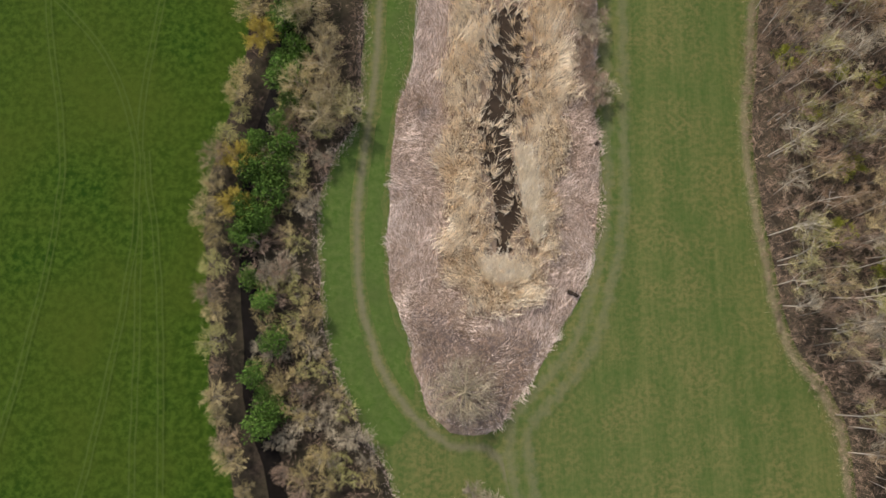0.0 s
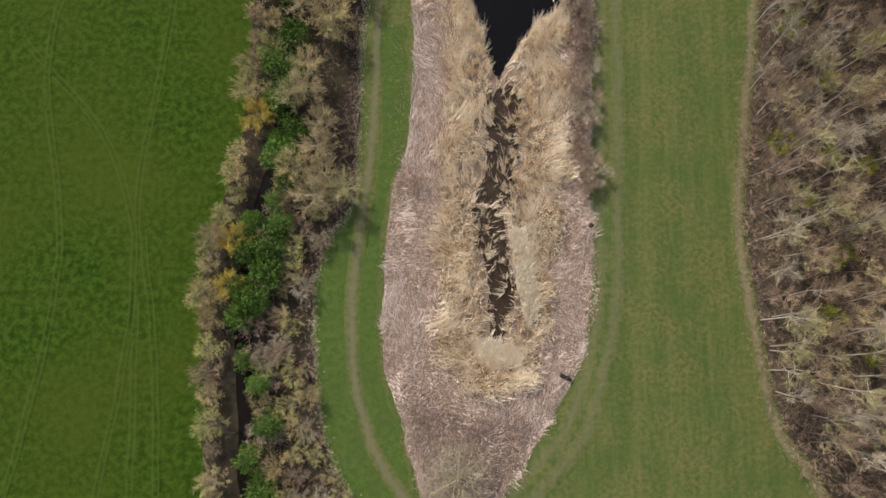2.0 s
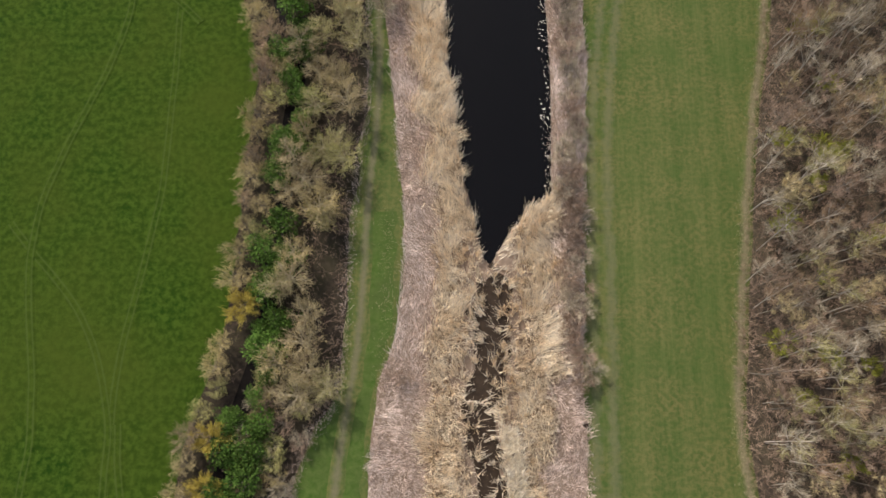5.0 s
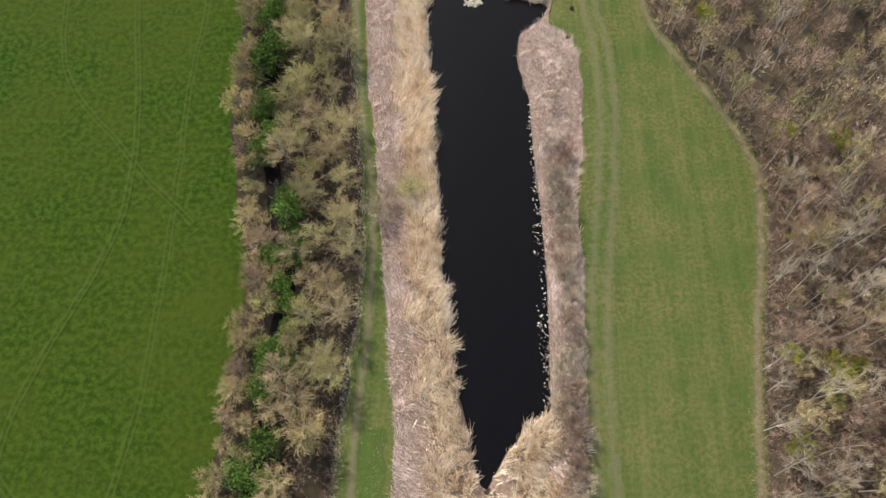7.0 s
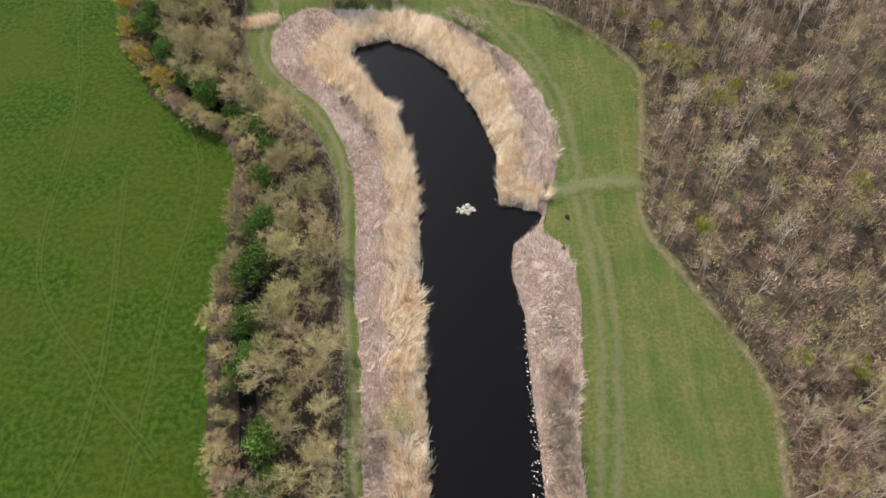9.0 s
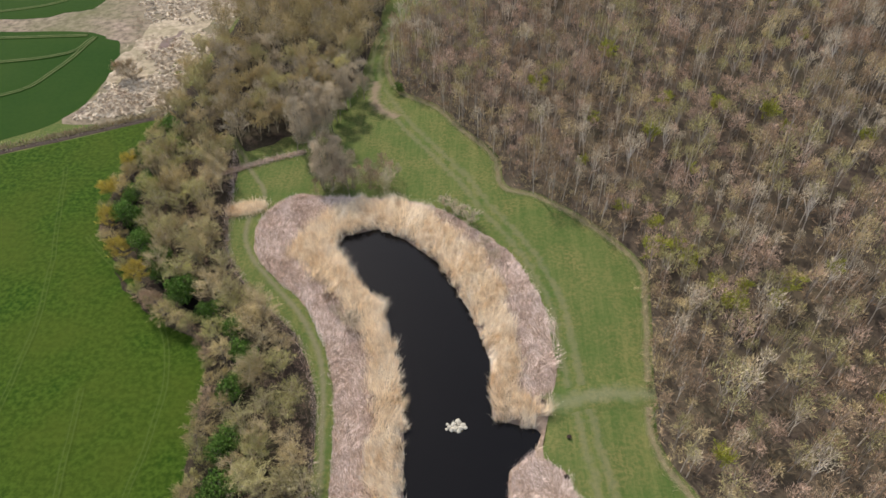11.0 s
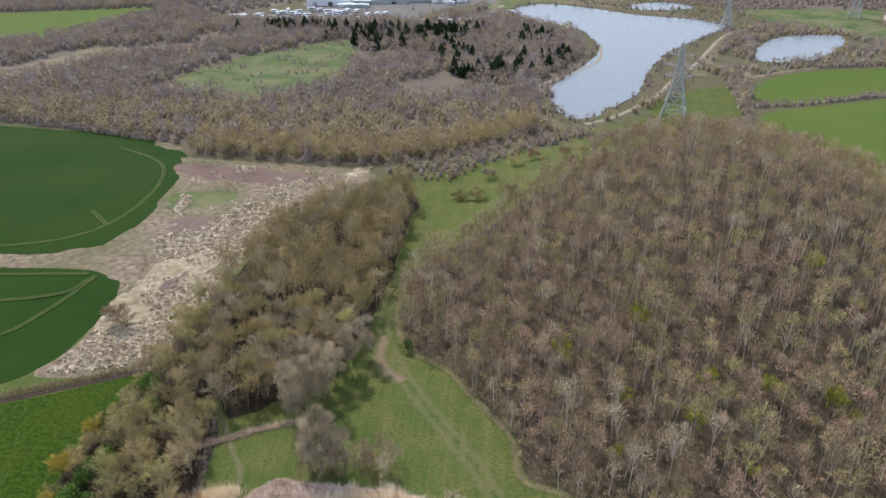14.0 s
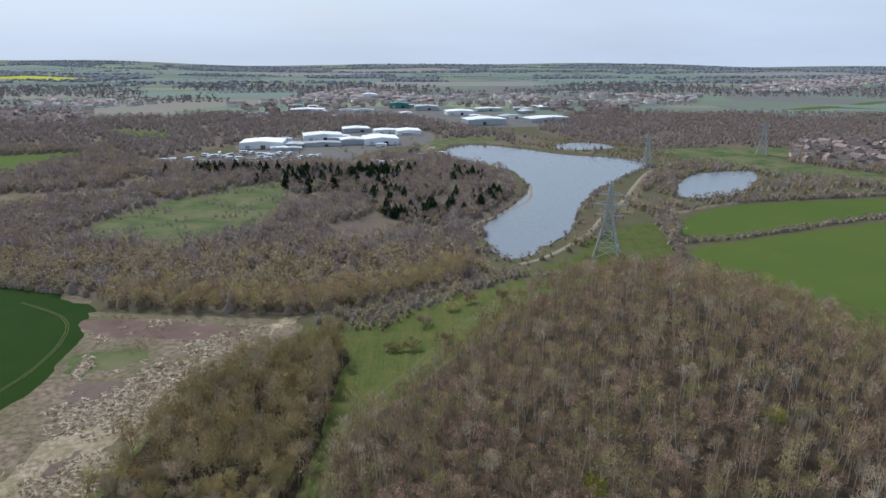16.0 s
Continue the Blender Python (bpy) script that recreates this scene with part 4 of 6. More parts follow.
# pale grass along the wood and the reeds
def fringe(line, width, n, seed):
    r = np.random.default_rng(seed)
    L = np.array(curve(line, 0.3))
    k = r.integers(len(L), size=n)
    return L[k] + r.normal(0, width, (n, 2))

brush = fringe(WOOD_EDGE, 3.4, 900, 41)
brush = brush[inside(brush[:, 0], brush[:, 1], WOOD) & (brush[:, 1] > 100)]
thicket("edge_scrub", FINE, [M_BARK, M_WOOD_OCHRE], brush, rng, "ochre-brown saplings and brambles at the wood's edge", "scrub", (1.2, 2.6))
blades("grass_fringe", fringe(WOOD_EDGE, 0.6, 40000, 1), (0.3, 0.6), 0.05, 0.6, M_FRINGE, rng, "bleached long grass along the edge of the wood", "grass")
blades("hedge_grass", fringe(HEDGE_EAST, 0.5, 14000, 2), (0.3, 0.6), 0.045, 0.6, M_STUBBLE, rng, "dead stalks along the hedge", "grass")

# hedge between pasture and path: a row of bushes, a dark gap with ivy, a row of larger trees
west_line = np.array(curve(HEDGE_WEST[1:], 0.5))
row = np.vstack([west_line[::7], west_line[170::11] + np.array([2.6, 0])])
row = row + np.column_stack([rng.uniform(1.0, 2.2, len(row)), rng.uniform(-0.8, 0.8, len(row))])
BUSH = dict(tall=4.6, radius=2.5, limbs=22, forks=4, n=1500, low=0.04, twig=0.7, width=0.042, up=0.35, crown=0.2, trunk_r=0.07)
bushes = [plant("hedge_bush", bare_tree(300 + i, **BUSH), M_BARK, (M_TWIG_OCHRE, M_TWIG_BROWN, M_TWIG_OCHRE, M_TWIG_OLIVE, M_TWIG_OCHRE)[i], "rounded leafless bush with " + ("ochre", "brown", "ochre", "olive", "ochre")[i] + " twigs beside the pasture", "bush") for i in range(5)]
YELLOWS = [(-30.9, 28.0), (-31.4, 21.6), (-27.8, 46.8), (-70.5, 193), (-65, 183.5), (-58.5, 176), (-74, 203), (-73, 214)]
near_y = np.min([np.hypot(row[:, 0] - x, row[:, 1] - y) for x, y in YELLOWS], 0)
put(bushes, row[near_y > 2.8], rng, "bushes along the pasture", (0.55, 1.2))
yellow = [plant("yellow_bush", bare_tree(320 + i, 4.2, 2.2, limbs=26, forks=5, n=3400, low=0.04, twig=0.5, width=0.05, up=0.35, crown=0.2, trunk_r=0.04), M_BARK, M_LEAF_YELLOW, "bush in yellow bud at the pasture's edge", "bush") for i in range(2)]
put(yellow, np.array(YELLOWS), rng, "yellow bushes", (1.05, 1.3))
hedge_pts = scatter(HEDGE, 3.2, rng, 1.0, lambda x, y: y > -45)
dw = distance(hedge_pts[:, 0], hedge_pts[:, 1], HEDGE_WEST)
yy = hedge_pts[:, 1]
gapzone = (dw > 4.8) & (dw < 9.0)
ivy = hedge_pts[gapzone & (rng.random(len(yy)) < np.where((yy > 15) & (yy < 60), 1.0, np.where(yy <= 15, 0.3, 0.6)))]
ivy = np.vstack([ivy, [(-25, 27), (-24.5, 30.5), (-25.2, 34), (-23.5, 37), (-24.2, 41), (-22.5, 44), (-26, 23.5), (-27, 19.5), (-26.5, 8), (-25, 2)]])
ivies = [plant("ivy_bush", leafy(330 + i, 3.0, 1.8, clumps=30, leaves=44, size=0.20), M_BARK, M_LEAF_GREEN, "dark green ivy-covered bush in the hedge", "bush") for i in range(3)]
put(ivies, ivy, rng, "ivy bushes in the hedge", (1.05, 1.8))
willows = [plant("hedge_willow", bare_tree(340 + i, 7.4, 3.3, limbs=24, forks=6, n=1700, low=0.08, twig=0.85, width=0.042, up=0.5, crown=0.25, trunk_r=0.14), M_LIMB, (M_TWIG_OCHRE, M_WOOD_OCHRE, M_WOOD_OLIVE, M_TWIG_OLIVE)[i], "spreading leafless willow with pale " + ("ochre", "dull ochre", "dull olive", "olive")[i] + " limbs", "tree") for i in range(4)]
north_pts = scatter(HEDGE, 4.3, rng, 1.1, lambda x, y: (y > 33) & (distance(x, y, HEDGE_WEST) > 8.0))
put(willows, north_pts, rng, "willows of the hedge", (0.75, 1.15))
greys = [plant("hedge_shrub", bare_tree(360 + i, 3.2, 1.9, limbs=12, forks=4, n=700, low=0.05, twig=0.75, width=0.035, up=0.4, crown=0.2), M_BARK, (M_TWIG_GREY, M_TWIG_PINK, M_TWIG_OCHRE, M_TWIG_OLIVE)[i], ("grey", "brown", "ochre", "olive")[i] + " leafless shrub in the hedge", "shrub") for i in range(4)]
extra = scatter(HEDGE, 2.5, rng, 0.6, lambda x, y: (y > -45) & (y < 40) & (distance(x, y, HEDGE_WEST) > 6.6))
put(greys, extra, rng, "shrubs of the hedge", (0.6, 1.15))
under = scatter(HEDGE, 1.7, rng, -0.5, lambda x, y: (y > -45) & ((distance(x, y, HEDGE_WEST) > 8) | (rng.random(x.shape) < 0.1)) & (rng.random(x.shape) < np.where(y < 36, 0.55, 0.9)))
thicket("brambles", FINE, [M_TWIG_PINK, M_TWIG_PINK], under, rng, "brown brambles and low scrub under the hedge", "scrub", (0.8, 1.6))

# willow belt and bare poplars beyond the pond
belt = scatter(BELT, 4.0, rng, 0.0)
front = belt[:, 1] < 268
wil = [plant("willow_tree", bare_tree(500 + i, 9.5, 3.2, limbs=20, forks=5, n=1300, low=0.12, twig=1.0, width=0.06, up=0.8, crown=0.3, trunk_r=0.13), M_LIMB, (M_TWIG_OCHRE, M_WOOD_OCHRE, M_TWIG_GREY, M_WOOD_OLIVE)[i], "leafless willow with " + ("ochre", "ochre", "grey", "olive")[i] + " twigs in the tree belt", "tree") for i in range(4)]
put(wil, belt[front], rng, "trees of the willow belt", (0.7, 1.15))
for i, c in enumerate((M_TWIG_OCHRE, M_WOOD_OCHRE, M_TWIG_GREY)):
    sel = ~front & (np.arange(len(belt)) % 5 == (0, 1, 2)[i]) | (~front & (np.arange(len(belt)) % 5 > 2) & (i == 0))
    thicket("willow_belt", [soft_tree(520 + 5 * i + k, 9.0 + 1.2 * k, 2.6 + 0.6 * k, 620, 1.0, 0.10, 0.13, 0.12, 12) for k in range(4)], [M_LIMB, c], belt[sel], rng, "dense belt of leafless willows", "woodland", (0.7, 1.2))
pop = [plant("poplar_tree", soft_tree(540 + i, 14, 2.2, 1300, 1.3, 0.07, 0.14, 0.1, 10), M_BARK, M_TWIG_GREY, "tall grey leafless poplar by the pond's end", "tree") for i in range(2)]
put(pop, np.array([(-26, 208), (-23, 207), (-20.5, 206.5), (-24.5, 211), (-22, 210), (-31, 222), (-33, 226), (-29, 224), (-27, 228), (-34, 231), (-30, 229), (-26, 236), (-24, 241), (-29, 235), (-32, 236), (-21, 208.5), (-27.5, 211), (-25, 206.5), (-18.5, 207.5)] + [(-34 + 1.1 * i + (i % 3), 222 + 2.6 * i - 4 * (i % 2)) for i in range(12)]), rng, "poplars by the pond", (0.75, 1.1))

sap = [plant("grey_sapling", soft_tree(550 + i, 6.5, 1.9, 420, 0.9, 0.06, 0.07, 0.0), M_BARK, (M_TWIG_GREY, M_TWIG_PINK)[i], ("grey", "mauve-brown")[i] + " leafless sapling among the poplars", "sapling") for i in range(2)]
put(sap, np.array([(-27 + 0.75 * i + 0.8 * (i % 3), 205.3 + 1.5 * (i % 4) + 0.08 * i) for i in range(24)]), rng, "saplings by the pond", (0.6, 1.15))

# bare tree and shrubs on the bank
big = plant("bank_tree", bare_tree(600, 6.6, 5.6, limbs=48, forks=5, n=2600, low=0.03, twig=1.1, width=0.045, up=0.1, crown=0.3, flat=0.85, trunk_r=0.17), M_LIMB, M_TWIG_GREY, "spreading grey leafless tree at the pond's southern tip", "tree")
big.matrix_basis = pose(1.3, -4.8, 0)
shrub = [plant("bank_shrub", bare_tree(610 + i, 3.0, 2.0, limbs=14, forks=4, n=700, low=0.05, twig=0.8, width=0.045, up=0.4, crown=0.2), M_BARK, (M_TWIG_GREY, M_TWIG_GREY, M_TWIG_PINK)[i], ("grey", "grey", "mauve")[i] + " leafless willow shrub on the pond bank", "shrub") for i in range(3)]
spots = [(20.4 + rng.uniform(-1.6, 1.6), y) for y in np.arange(37, 112, 1.25)] + [(7.2, 196.9), (5.2, 198.6), (9.4, 194.6), (3.4, 200.2), (12, 187), (14, 183), (-17, 168), (-14, 165), (-19, 171), (20.5, 119), (-4.5, 37)]
put(shrub, np.array(spots), rng, "shrubs on the bank", (0.7, 1.15))
sallow = plant("sallow_bush", leafy(640, 4.0, 3.0, clumps=40, leaves=60, size=0.13), M_BARK, M_TWIG_OLIVE, "rounded grey-green sallow bush on the western bank", "bush")
sallow.matrix_basis = pose(-4.2, 101, 0)
put([plant("bank_bush", bare_tree(645, 4.0, 2.4, limbs=14, forks=4, n=1100, low=0.05, twig=0.9, width=0.05, crown=0.2), M_BARK, M_TWIG_GREY, "grey leafless bush beside the path", "bush")], np.array([(-8.3, 99.5), (-9, 96.5), (2.5, -18.5), (5.5, -20), (0, -20.5)]), rng, "grey bushes by the path", (0.8, 1.0))
tipz = scatter([(-6, 2), (-3, -8), (2, -10.5), (6, -9.5), (11, -3), (12, 4), (6, 3), (0, 7), (-5, 8)], 1.0, rng, 0.3)
thicket("bank_scrub", FINE, [M_TWIG_PINK, M_TWIG_PINK], tipz, rng, "low mauve-brown scrub round the bare tree", "scrub", (0.7, 1.4))

# reeds
fine = scatter(REEDS, 0.14, rng)
d_water = np.where(inside(fine[:, 0], fine[:, 1], POND), -distance(fine[:, 0], fine[:, 1], POND, True), distance(fine[:, 0], fine[:, 1], POND, True))
edge_wave = np.array([noise.noise((x * 0.5, y * 0.5, 11)) for x, y in fine])
ok = (d_water > -0.9 - 1.3 * edge_wave) & ~((fine[:, 0] > 19.6) & (fine[:, 1] > 137) & (fine[:, 1] < 145.6))
fine, d_water = fine[ok], d_water[ok]
X, Y = fine[:, 0], fine[:, 1]
wave = np.array([noise.noise((x * 0.22, y * 0.22, 4)) for x, y in fine])
jit = rng.normal(0, 0.7, len(fine))
tall = ((d_water < 4.2 + 3.6 * np.clip((Y - 160) / 25, 0, 1) + 2.6 * wave + jit) & (Y > 50) & ~((X > 14) & (Y < 139))) | inside(X + jit + 2.5 * wave, Y + jit, TALL)
spine = distance(X, Y, [(8.5, 56), (8.5, 44), (6.5, 36), (7.5, 24), (8, 17)])
gap = (np.array([noise.noise((x * 1.25, y * 0.85, 9)) + 0.5 * noise.noise((x * 2.8, y * 2.0, 19)) for x, y in fine]) > -0.40 + 0.115 * spine) & (spine < 5.5)
tip = inside(X, Y, [(-6, 2), (-3, -8), (2, -10.5), (6, -9.5), (11, -3), (12, 2), (-4, 4)])
flow = np.array([noise.noise((x * 0.12, y * 0.08, 2)) for x, y in fine])
lump_ = np.array([noise.noise((x * 0.9, y * 0.7, 21)) + 0.6 * noise.noise((x * 2.1, y * 1.6, 22)) for x, y in fine])
swath = np.array([noise.noise((x * 0.35, y * 0.22, 23)) for x, y in fine])
R = tall & ~gap & (lump_ > -0.62)
blades("tall_reeds", fine[R], (1.4, 2.3), 0.10, 0.27, M_REED, rng, "tall straw-coloured reeds standing round the pond", "reeds", base=(0.9 * flow[R] + 0.75 * swath[R], 0.5 * wave[R] + 0.5 * lump_[R] + 0.1), grow=1.0 + 0.55 * lump_[R])
S = ~tall & (lump_ > -0.78) & (rng.random(len(fine)) < np.where(tip, 0.3, 0.75))
blades("reed_stubble", fine[S], (0.45, 0.8), 0.07, 0.5, M_STUBBLE, rng, "mauve-brown cut reeds and dead stalks", "reeds", base=(2.2 * wave[S] + 1.2 * lump_[S], 1.6 * flow[S] + 1.2 * swath[S] + 0.4), grow=1.0 + 0.45 * lump_[S])

row = fringe([(-53, 211.5), (-47, 214.5), (-40.4, 218.1), (-32.4, 221.7)], 0.55, 2600, 31)
blades("dead_stalks", row, (0.5, 1.1), 0.07, 0.4, M_STUBBLE, rng, "pale dead stalks along a ditch", "reeds")
clump = fringe([(-45, 198.6), (-41.7, 199.4), (-39, 200.4)], 1.1, 5000, 32)
blades("dead_stalks", clump, (0.8, 1.5), 0.08, 0.3, M_REED, rng, "patch of pale dead reeds beside the path", "reeds")
pale = scatter([(3.5, 12.6), (7, 12.9), (11, 11.2), (10.5, 10.2), (7, 9.2), (4.5, 10.4)], 0.09, rng)
blades("bleached_reeds", pale, (1.2, 1.9), 0.12, 0.3, M_WHITE_REED, rng, "flattened bleached reeds", "reeds", wind=(0.2, 0.9))
pale = scatter([(9, 30), (11, 30), (12.6, 24), (13, 17), (11.5, 15), (10.5, 20), (9.5, 25)], 0.13, rng)
blades("bleached_reeds", pale, (1.9, 2.5), 0.13, 0.3, M_WHITE_REED, rng, "bleached feathery reeds", "reeds", wind=(0.1, 0.3))

# small things on the banks and the water
def box(bm, x, y, z, sx, sy, sz, turn=0.0):
    m = Matrix.Translation((x, y, z)) @ Matrix.Rotation(turn, 4, "Z") @ Matrix.Diagonal((sx, sy, sz, 1))
    return bmesh.ops.create_cube(bm, size=1, matrix=m)["verts"]


def lump(seed, r, squash=0.6):
    bm = bmesh.new()
    bmesh.ops.create_icosphere(bm, subdivisions=2, radius=r)
    for v in bm.verts:
        k = 1 + 0.35 * noise.noise(v.co / r * 1.3 + Vector((seed, 0, 0)))
        v.co = Vector((v.co.x * k, v.co.y * k, v.co.z * k * squash))
    return bm


island = tagged(new("stone_islet"), "small islet of pale stones and dead stalks in the pond", "islet")
island.matrix_basis = pose(6.2, 143.8, -0.85) @ Matrix.Diagonal((0.8, 0.8, 0.8, 1))
for i in range(14):
    a, r = i * 2.4, 0.35 * math.sqrt(i)
    ob = part("stone", lump(i, 0.36 + 0.16 * (i % 3)), M_STONE, island)
    ob.matrix_basis = pose(1.7 * math.cos(a) * r, 1.1 * math.sin(a) * r, 0.12 + 0.12 * (i % 2), 0, 0, 40 * i)
part_np("dead_stalks", bare_tree(650, 0.8, 1.3, limbs=8, forks=2, n=120, low=0.05, twig=0.6, width=0.05, crown=0.3)[1], M_WHITE_REED, island, "bleached dead stalks")
log = tagged(new("fallen_log"), "short dark fallen log among the cut reeds", "log")
log.matrix_basis = pose(17.0, 8.6, 0.35, 0, 0, -25)
bm = bmesh.new()
bmesh.ops.create_cone(bm, cap_ends=True, segments=10, radius1=0.32, radius2=0.26, depth=1.7, matrix=Matrix.Rotation(radians(90), 4, "Y"))
part("trunk", bm, M_LOG, log)
bm = bmesh.new()
bmesh.ops.create_cone(bm, cap_ends=True, segments=7, radius1=0.11, radius2=0.05, depth=0.7, matrix=Matrix.Translation((0.3, 0.3, 0.25)) @ Matrix.Rotation(radians(-50), 4, "X"))
part("branch_stub", bm, M_LOG, log)
for k, (x, y, r, text) in enumerate(((21.2, 30.8, 0.45, "small dark stump at the reed bed's edge"), (25.1, 141.6, 0.4, "dark boulder on the meadow by the inlet"), (23.9, 134.4, 0.45, "dark boulder on the cut reeds"), (21.5, 148.4, 0.5, "dark tuft at the edge of the reeds"))):
    ob = new("boulder", None)
    part("stone", lump(30 + k, r), M_LOG, ob)
    ob.matrix_basis = pose(x, y, 0.2, 0, 0, 50 * k)
    tagged(ob, text, "boulder")
fl = np.column_stack([rng.uniform(16.0, 18.0, 260), rng.uniform(64, 122, 260)])
fl = fl[inside(fl[:, 0], fl[:, 1], POND)]
n = len(fl)
a, r = rng.uniform(0, 6.28, n), rng.uniform(0.05, 0.16, n)
V = np.stack([np.column_stack([fl[:, 0] + r * np.cos(a + k * 2.1), fl[:, 1] + r * np.sin(a + k * 2.1), np.full(n, -0.78 + 0.03 * k)]) for k in range(3)], 1)
tagged(new("floating_debris", mesh_from("floating_debris", V.reshape(-1, 3), np.arange(3 * n).reshape(-1, 3), M_WHITE_REED)), "pale bits of dead reed floating by the bank", "debris", kind="stuff")
flowers = fringe([(-7.8, 34), (-7.6, 44), (-7.4, 52), (-8, 62)], 0.8, 700, 8)
blades("grass_tufts", flowers, (0.15, 0.3), 0.06, 0.8, M_FRINGE, rng, "pale tufts of grass between path and reeds", "grass")

# ditch, rough grass and bushes in the valley
DITCH = [(-73, 238), (-91, 229.5), (-108, 221.5), (-160, 197), (-300, 150)]
strip("ditch", DITCH, 2.2, 0.12, M_DARKMUD, "dark narrow ditch along the pasture", "ditch")
blades("ditch_reeds", fringe([(x - 0.6, y + 1.6) for x, y in DITCH], 0.8, 9000, 3), (0.5, 1.2), 0.2, 0.4, M_FRINGE, rng, "bleached grass along the ditch", "grass")
ROUGH = [(-124, 388), (-50, 374), (-52, 348), (-66, 322), (-70, 290), (-73, 252), (-74, 240), (-97, 236), (-94, 248), (-92, 272), (-102, 290), (-105, 329), (-112, 372)]
SEAM = [(-84, 246), (-80, 270), (-78, 300), (-70, 330), (-50, 368)]
tus = scatter(ROUGH, 1.15, rng)
tw = np.array([noise.noise((x * 0.05, y * 0.05, 3)) + 0.6 * noise.noise((x * 0.15, y * 0.15, 6)) for x, y in tus])
tus = tus[tw + 0.45 * np.clip(1.2 - distance(tus[:, 0], tus[:, 1], SEAM) / 14, -0.7, 1) + rng.normal(0, 0.25, len(tus)) > 0.3]
tuft = []
for i in range(3):
    r = random.Random(800 + i)
    CV, CT = [], []
    for k in range(26):
        g = r.uniform(0, 6.28)
        sliver(CV, CT, Vector((math.cos(g) * r.uniform(0, 0.7), math.sin(g) * r.uniform(0, 0.7), r.uniform(0.08, 0.2))), Vector((math.cos(g) * 0.7, math.sin(g) * 0.7, r.uniform(-0.06, 0.05))), 0.36, r)
    tuft.append((([], []), (CV, CT)))
thicket("grass_tussocks", tuft, [M_FRINGE, M_TUSSOCK], tus, rng, "bleached tussocks of dead grass", "grass", (0.9, 2.1))
scrubs = scatter(ROUGH, 2.2, rng, 1.0, lambda x, y: np.array([noise.noise((p * 0.06, q * 0.06, 12)) for p, q in zip(x, y)]) > 0.18)
thicket("valley_scrub", FINE, [M_BARK, M_TWIG_PINK], scrubs, rng, "low mauve scrub on the rough grass", "scrub", (0.7, 1.5))
bushes2 = [plant("meadow_bush", bare_tree(820 + i, 4.0, 3.4, limbs=16, forks=4, n=1100, low=0.05, twig=1.2, width=0.09, crown=0.2), M_BARK, (M_WOOD_OLIVE, M_TWIG_GREY, M_TWIG_BROWN)[i], ("greenish", "grey", "brown")[i] + " rounded leafless bush on the meadow", "bush") for i in range(3)]
put(bushes2, np.array([(9, 366), (40, 381), (17, 345), (0, 345), (-3, 347), (56, 396), (20, 380), (-90, 258), (5, 344), (-88, 256.5), (70, 402), (28, 386)]), rng, "bushes on the meadow", (0.75, 1.2))
ob = plant("green_bush", leafy(830, 2.6, 1.9, clumps=22, leaves=50, size=0.22), M_BARK, M_LEAF_GREEN, "bright green bush at the corner of the wood", "bush")
ob.matrix_basis = pose(-10.5, 249.5, float(height(-10.5, 249.5)))
for k, pts in enumerate([[(-420, 286), (-200, 293), (-150, 301), (-128, 312), (-121, 335), (-124, 365), (-135, 385), (-160, 402)], [(-136, 331), (-130, 325), (-124, 319)],
                         [(-300, 222), (-160, 240), (-122, 248), (-113, 262), (-109, 283)], [(-300, 268), (-180, 279), (-112, 284)], [(-300, 250), (-170, 262), (-118, 270), (-109, 283)]]):
    strip("tramline_%d" % (k + 1), pts, 2.3, 0.3 + 0.03 * k, M_TRAM, "pale tramlines through the crop", "track", step=3, wobble=0.1)
strip("path_3", [(-17.5, 256), (-16.5, 244), (-10, 237)], 6.5, 0.16, M_EARTH, "bare worn earth where the track meets the wood", "track")

# ---- the valley beyond ----
LAKE = [(34, 859), (60, 889), (101, 870), (151, 816), (191, 797), (217, 755), (190, 716), (136, 631), (108, 558), (95, 515), (73, 480), (53, 454), (44, 497), (47, 530), (77, 602), (91, 654), (84, 733), (57, 765), (37, 800)]
LAKE_SMALL = [(213, 663), (246, 706), (293, 714), (271, 662), (233, 618), (196, 609)]
FALLOW = [(-420, 520), (-320, 563), (-292, 640), (-262, 630), (-262, 600), (-290, 530), (-420, 460)]
GREEN = [(-560, 800), (-477, 802), (-325, 850), (-340, 700), (-372, 642), (-560, 600)]
YARD = [(-245, 774), (-80, 778), (-60, 800), (-30, 870), (15, 900), (15, 1020), (-70, 1050), (-140, 960), (-195, 900), (-180, 830)]
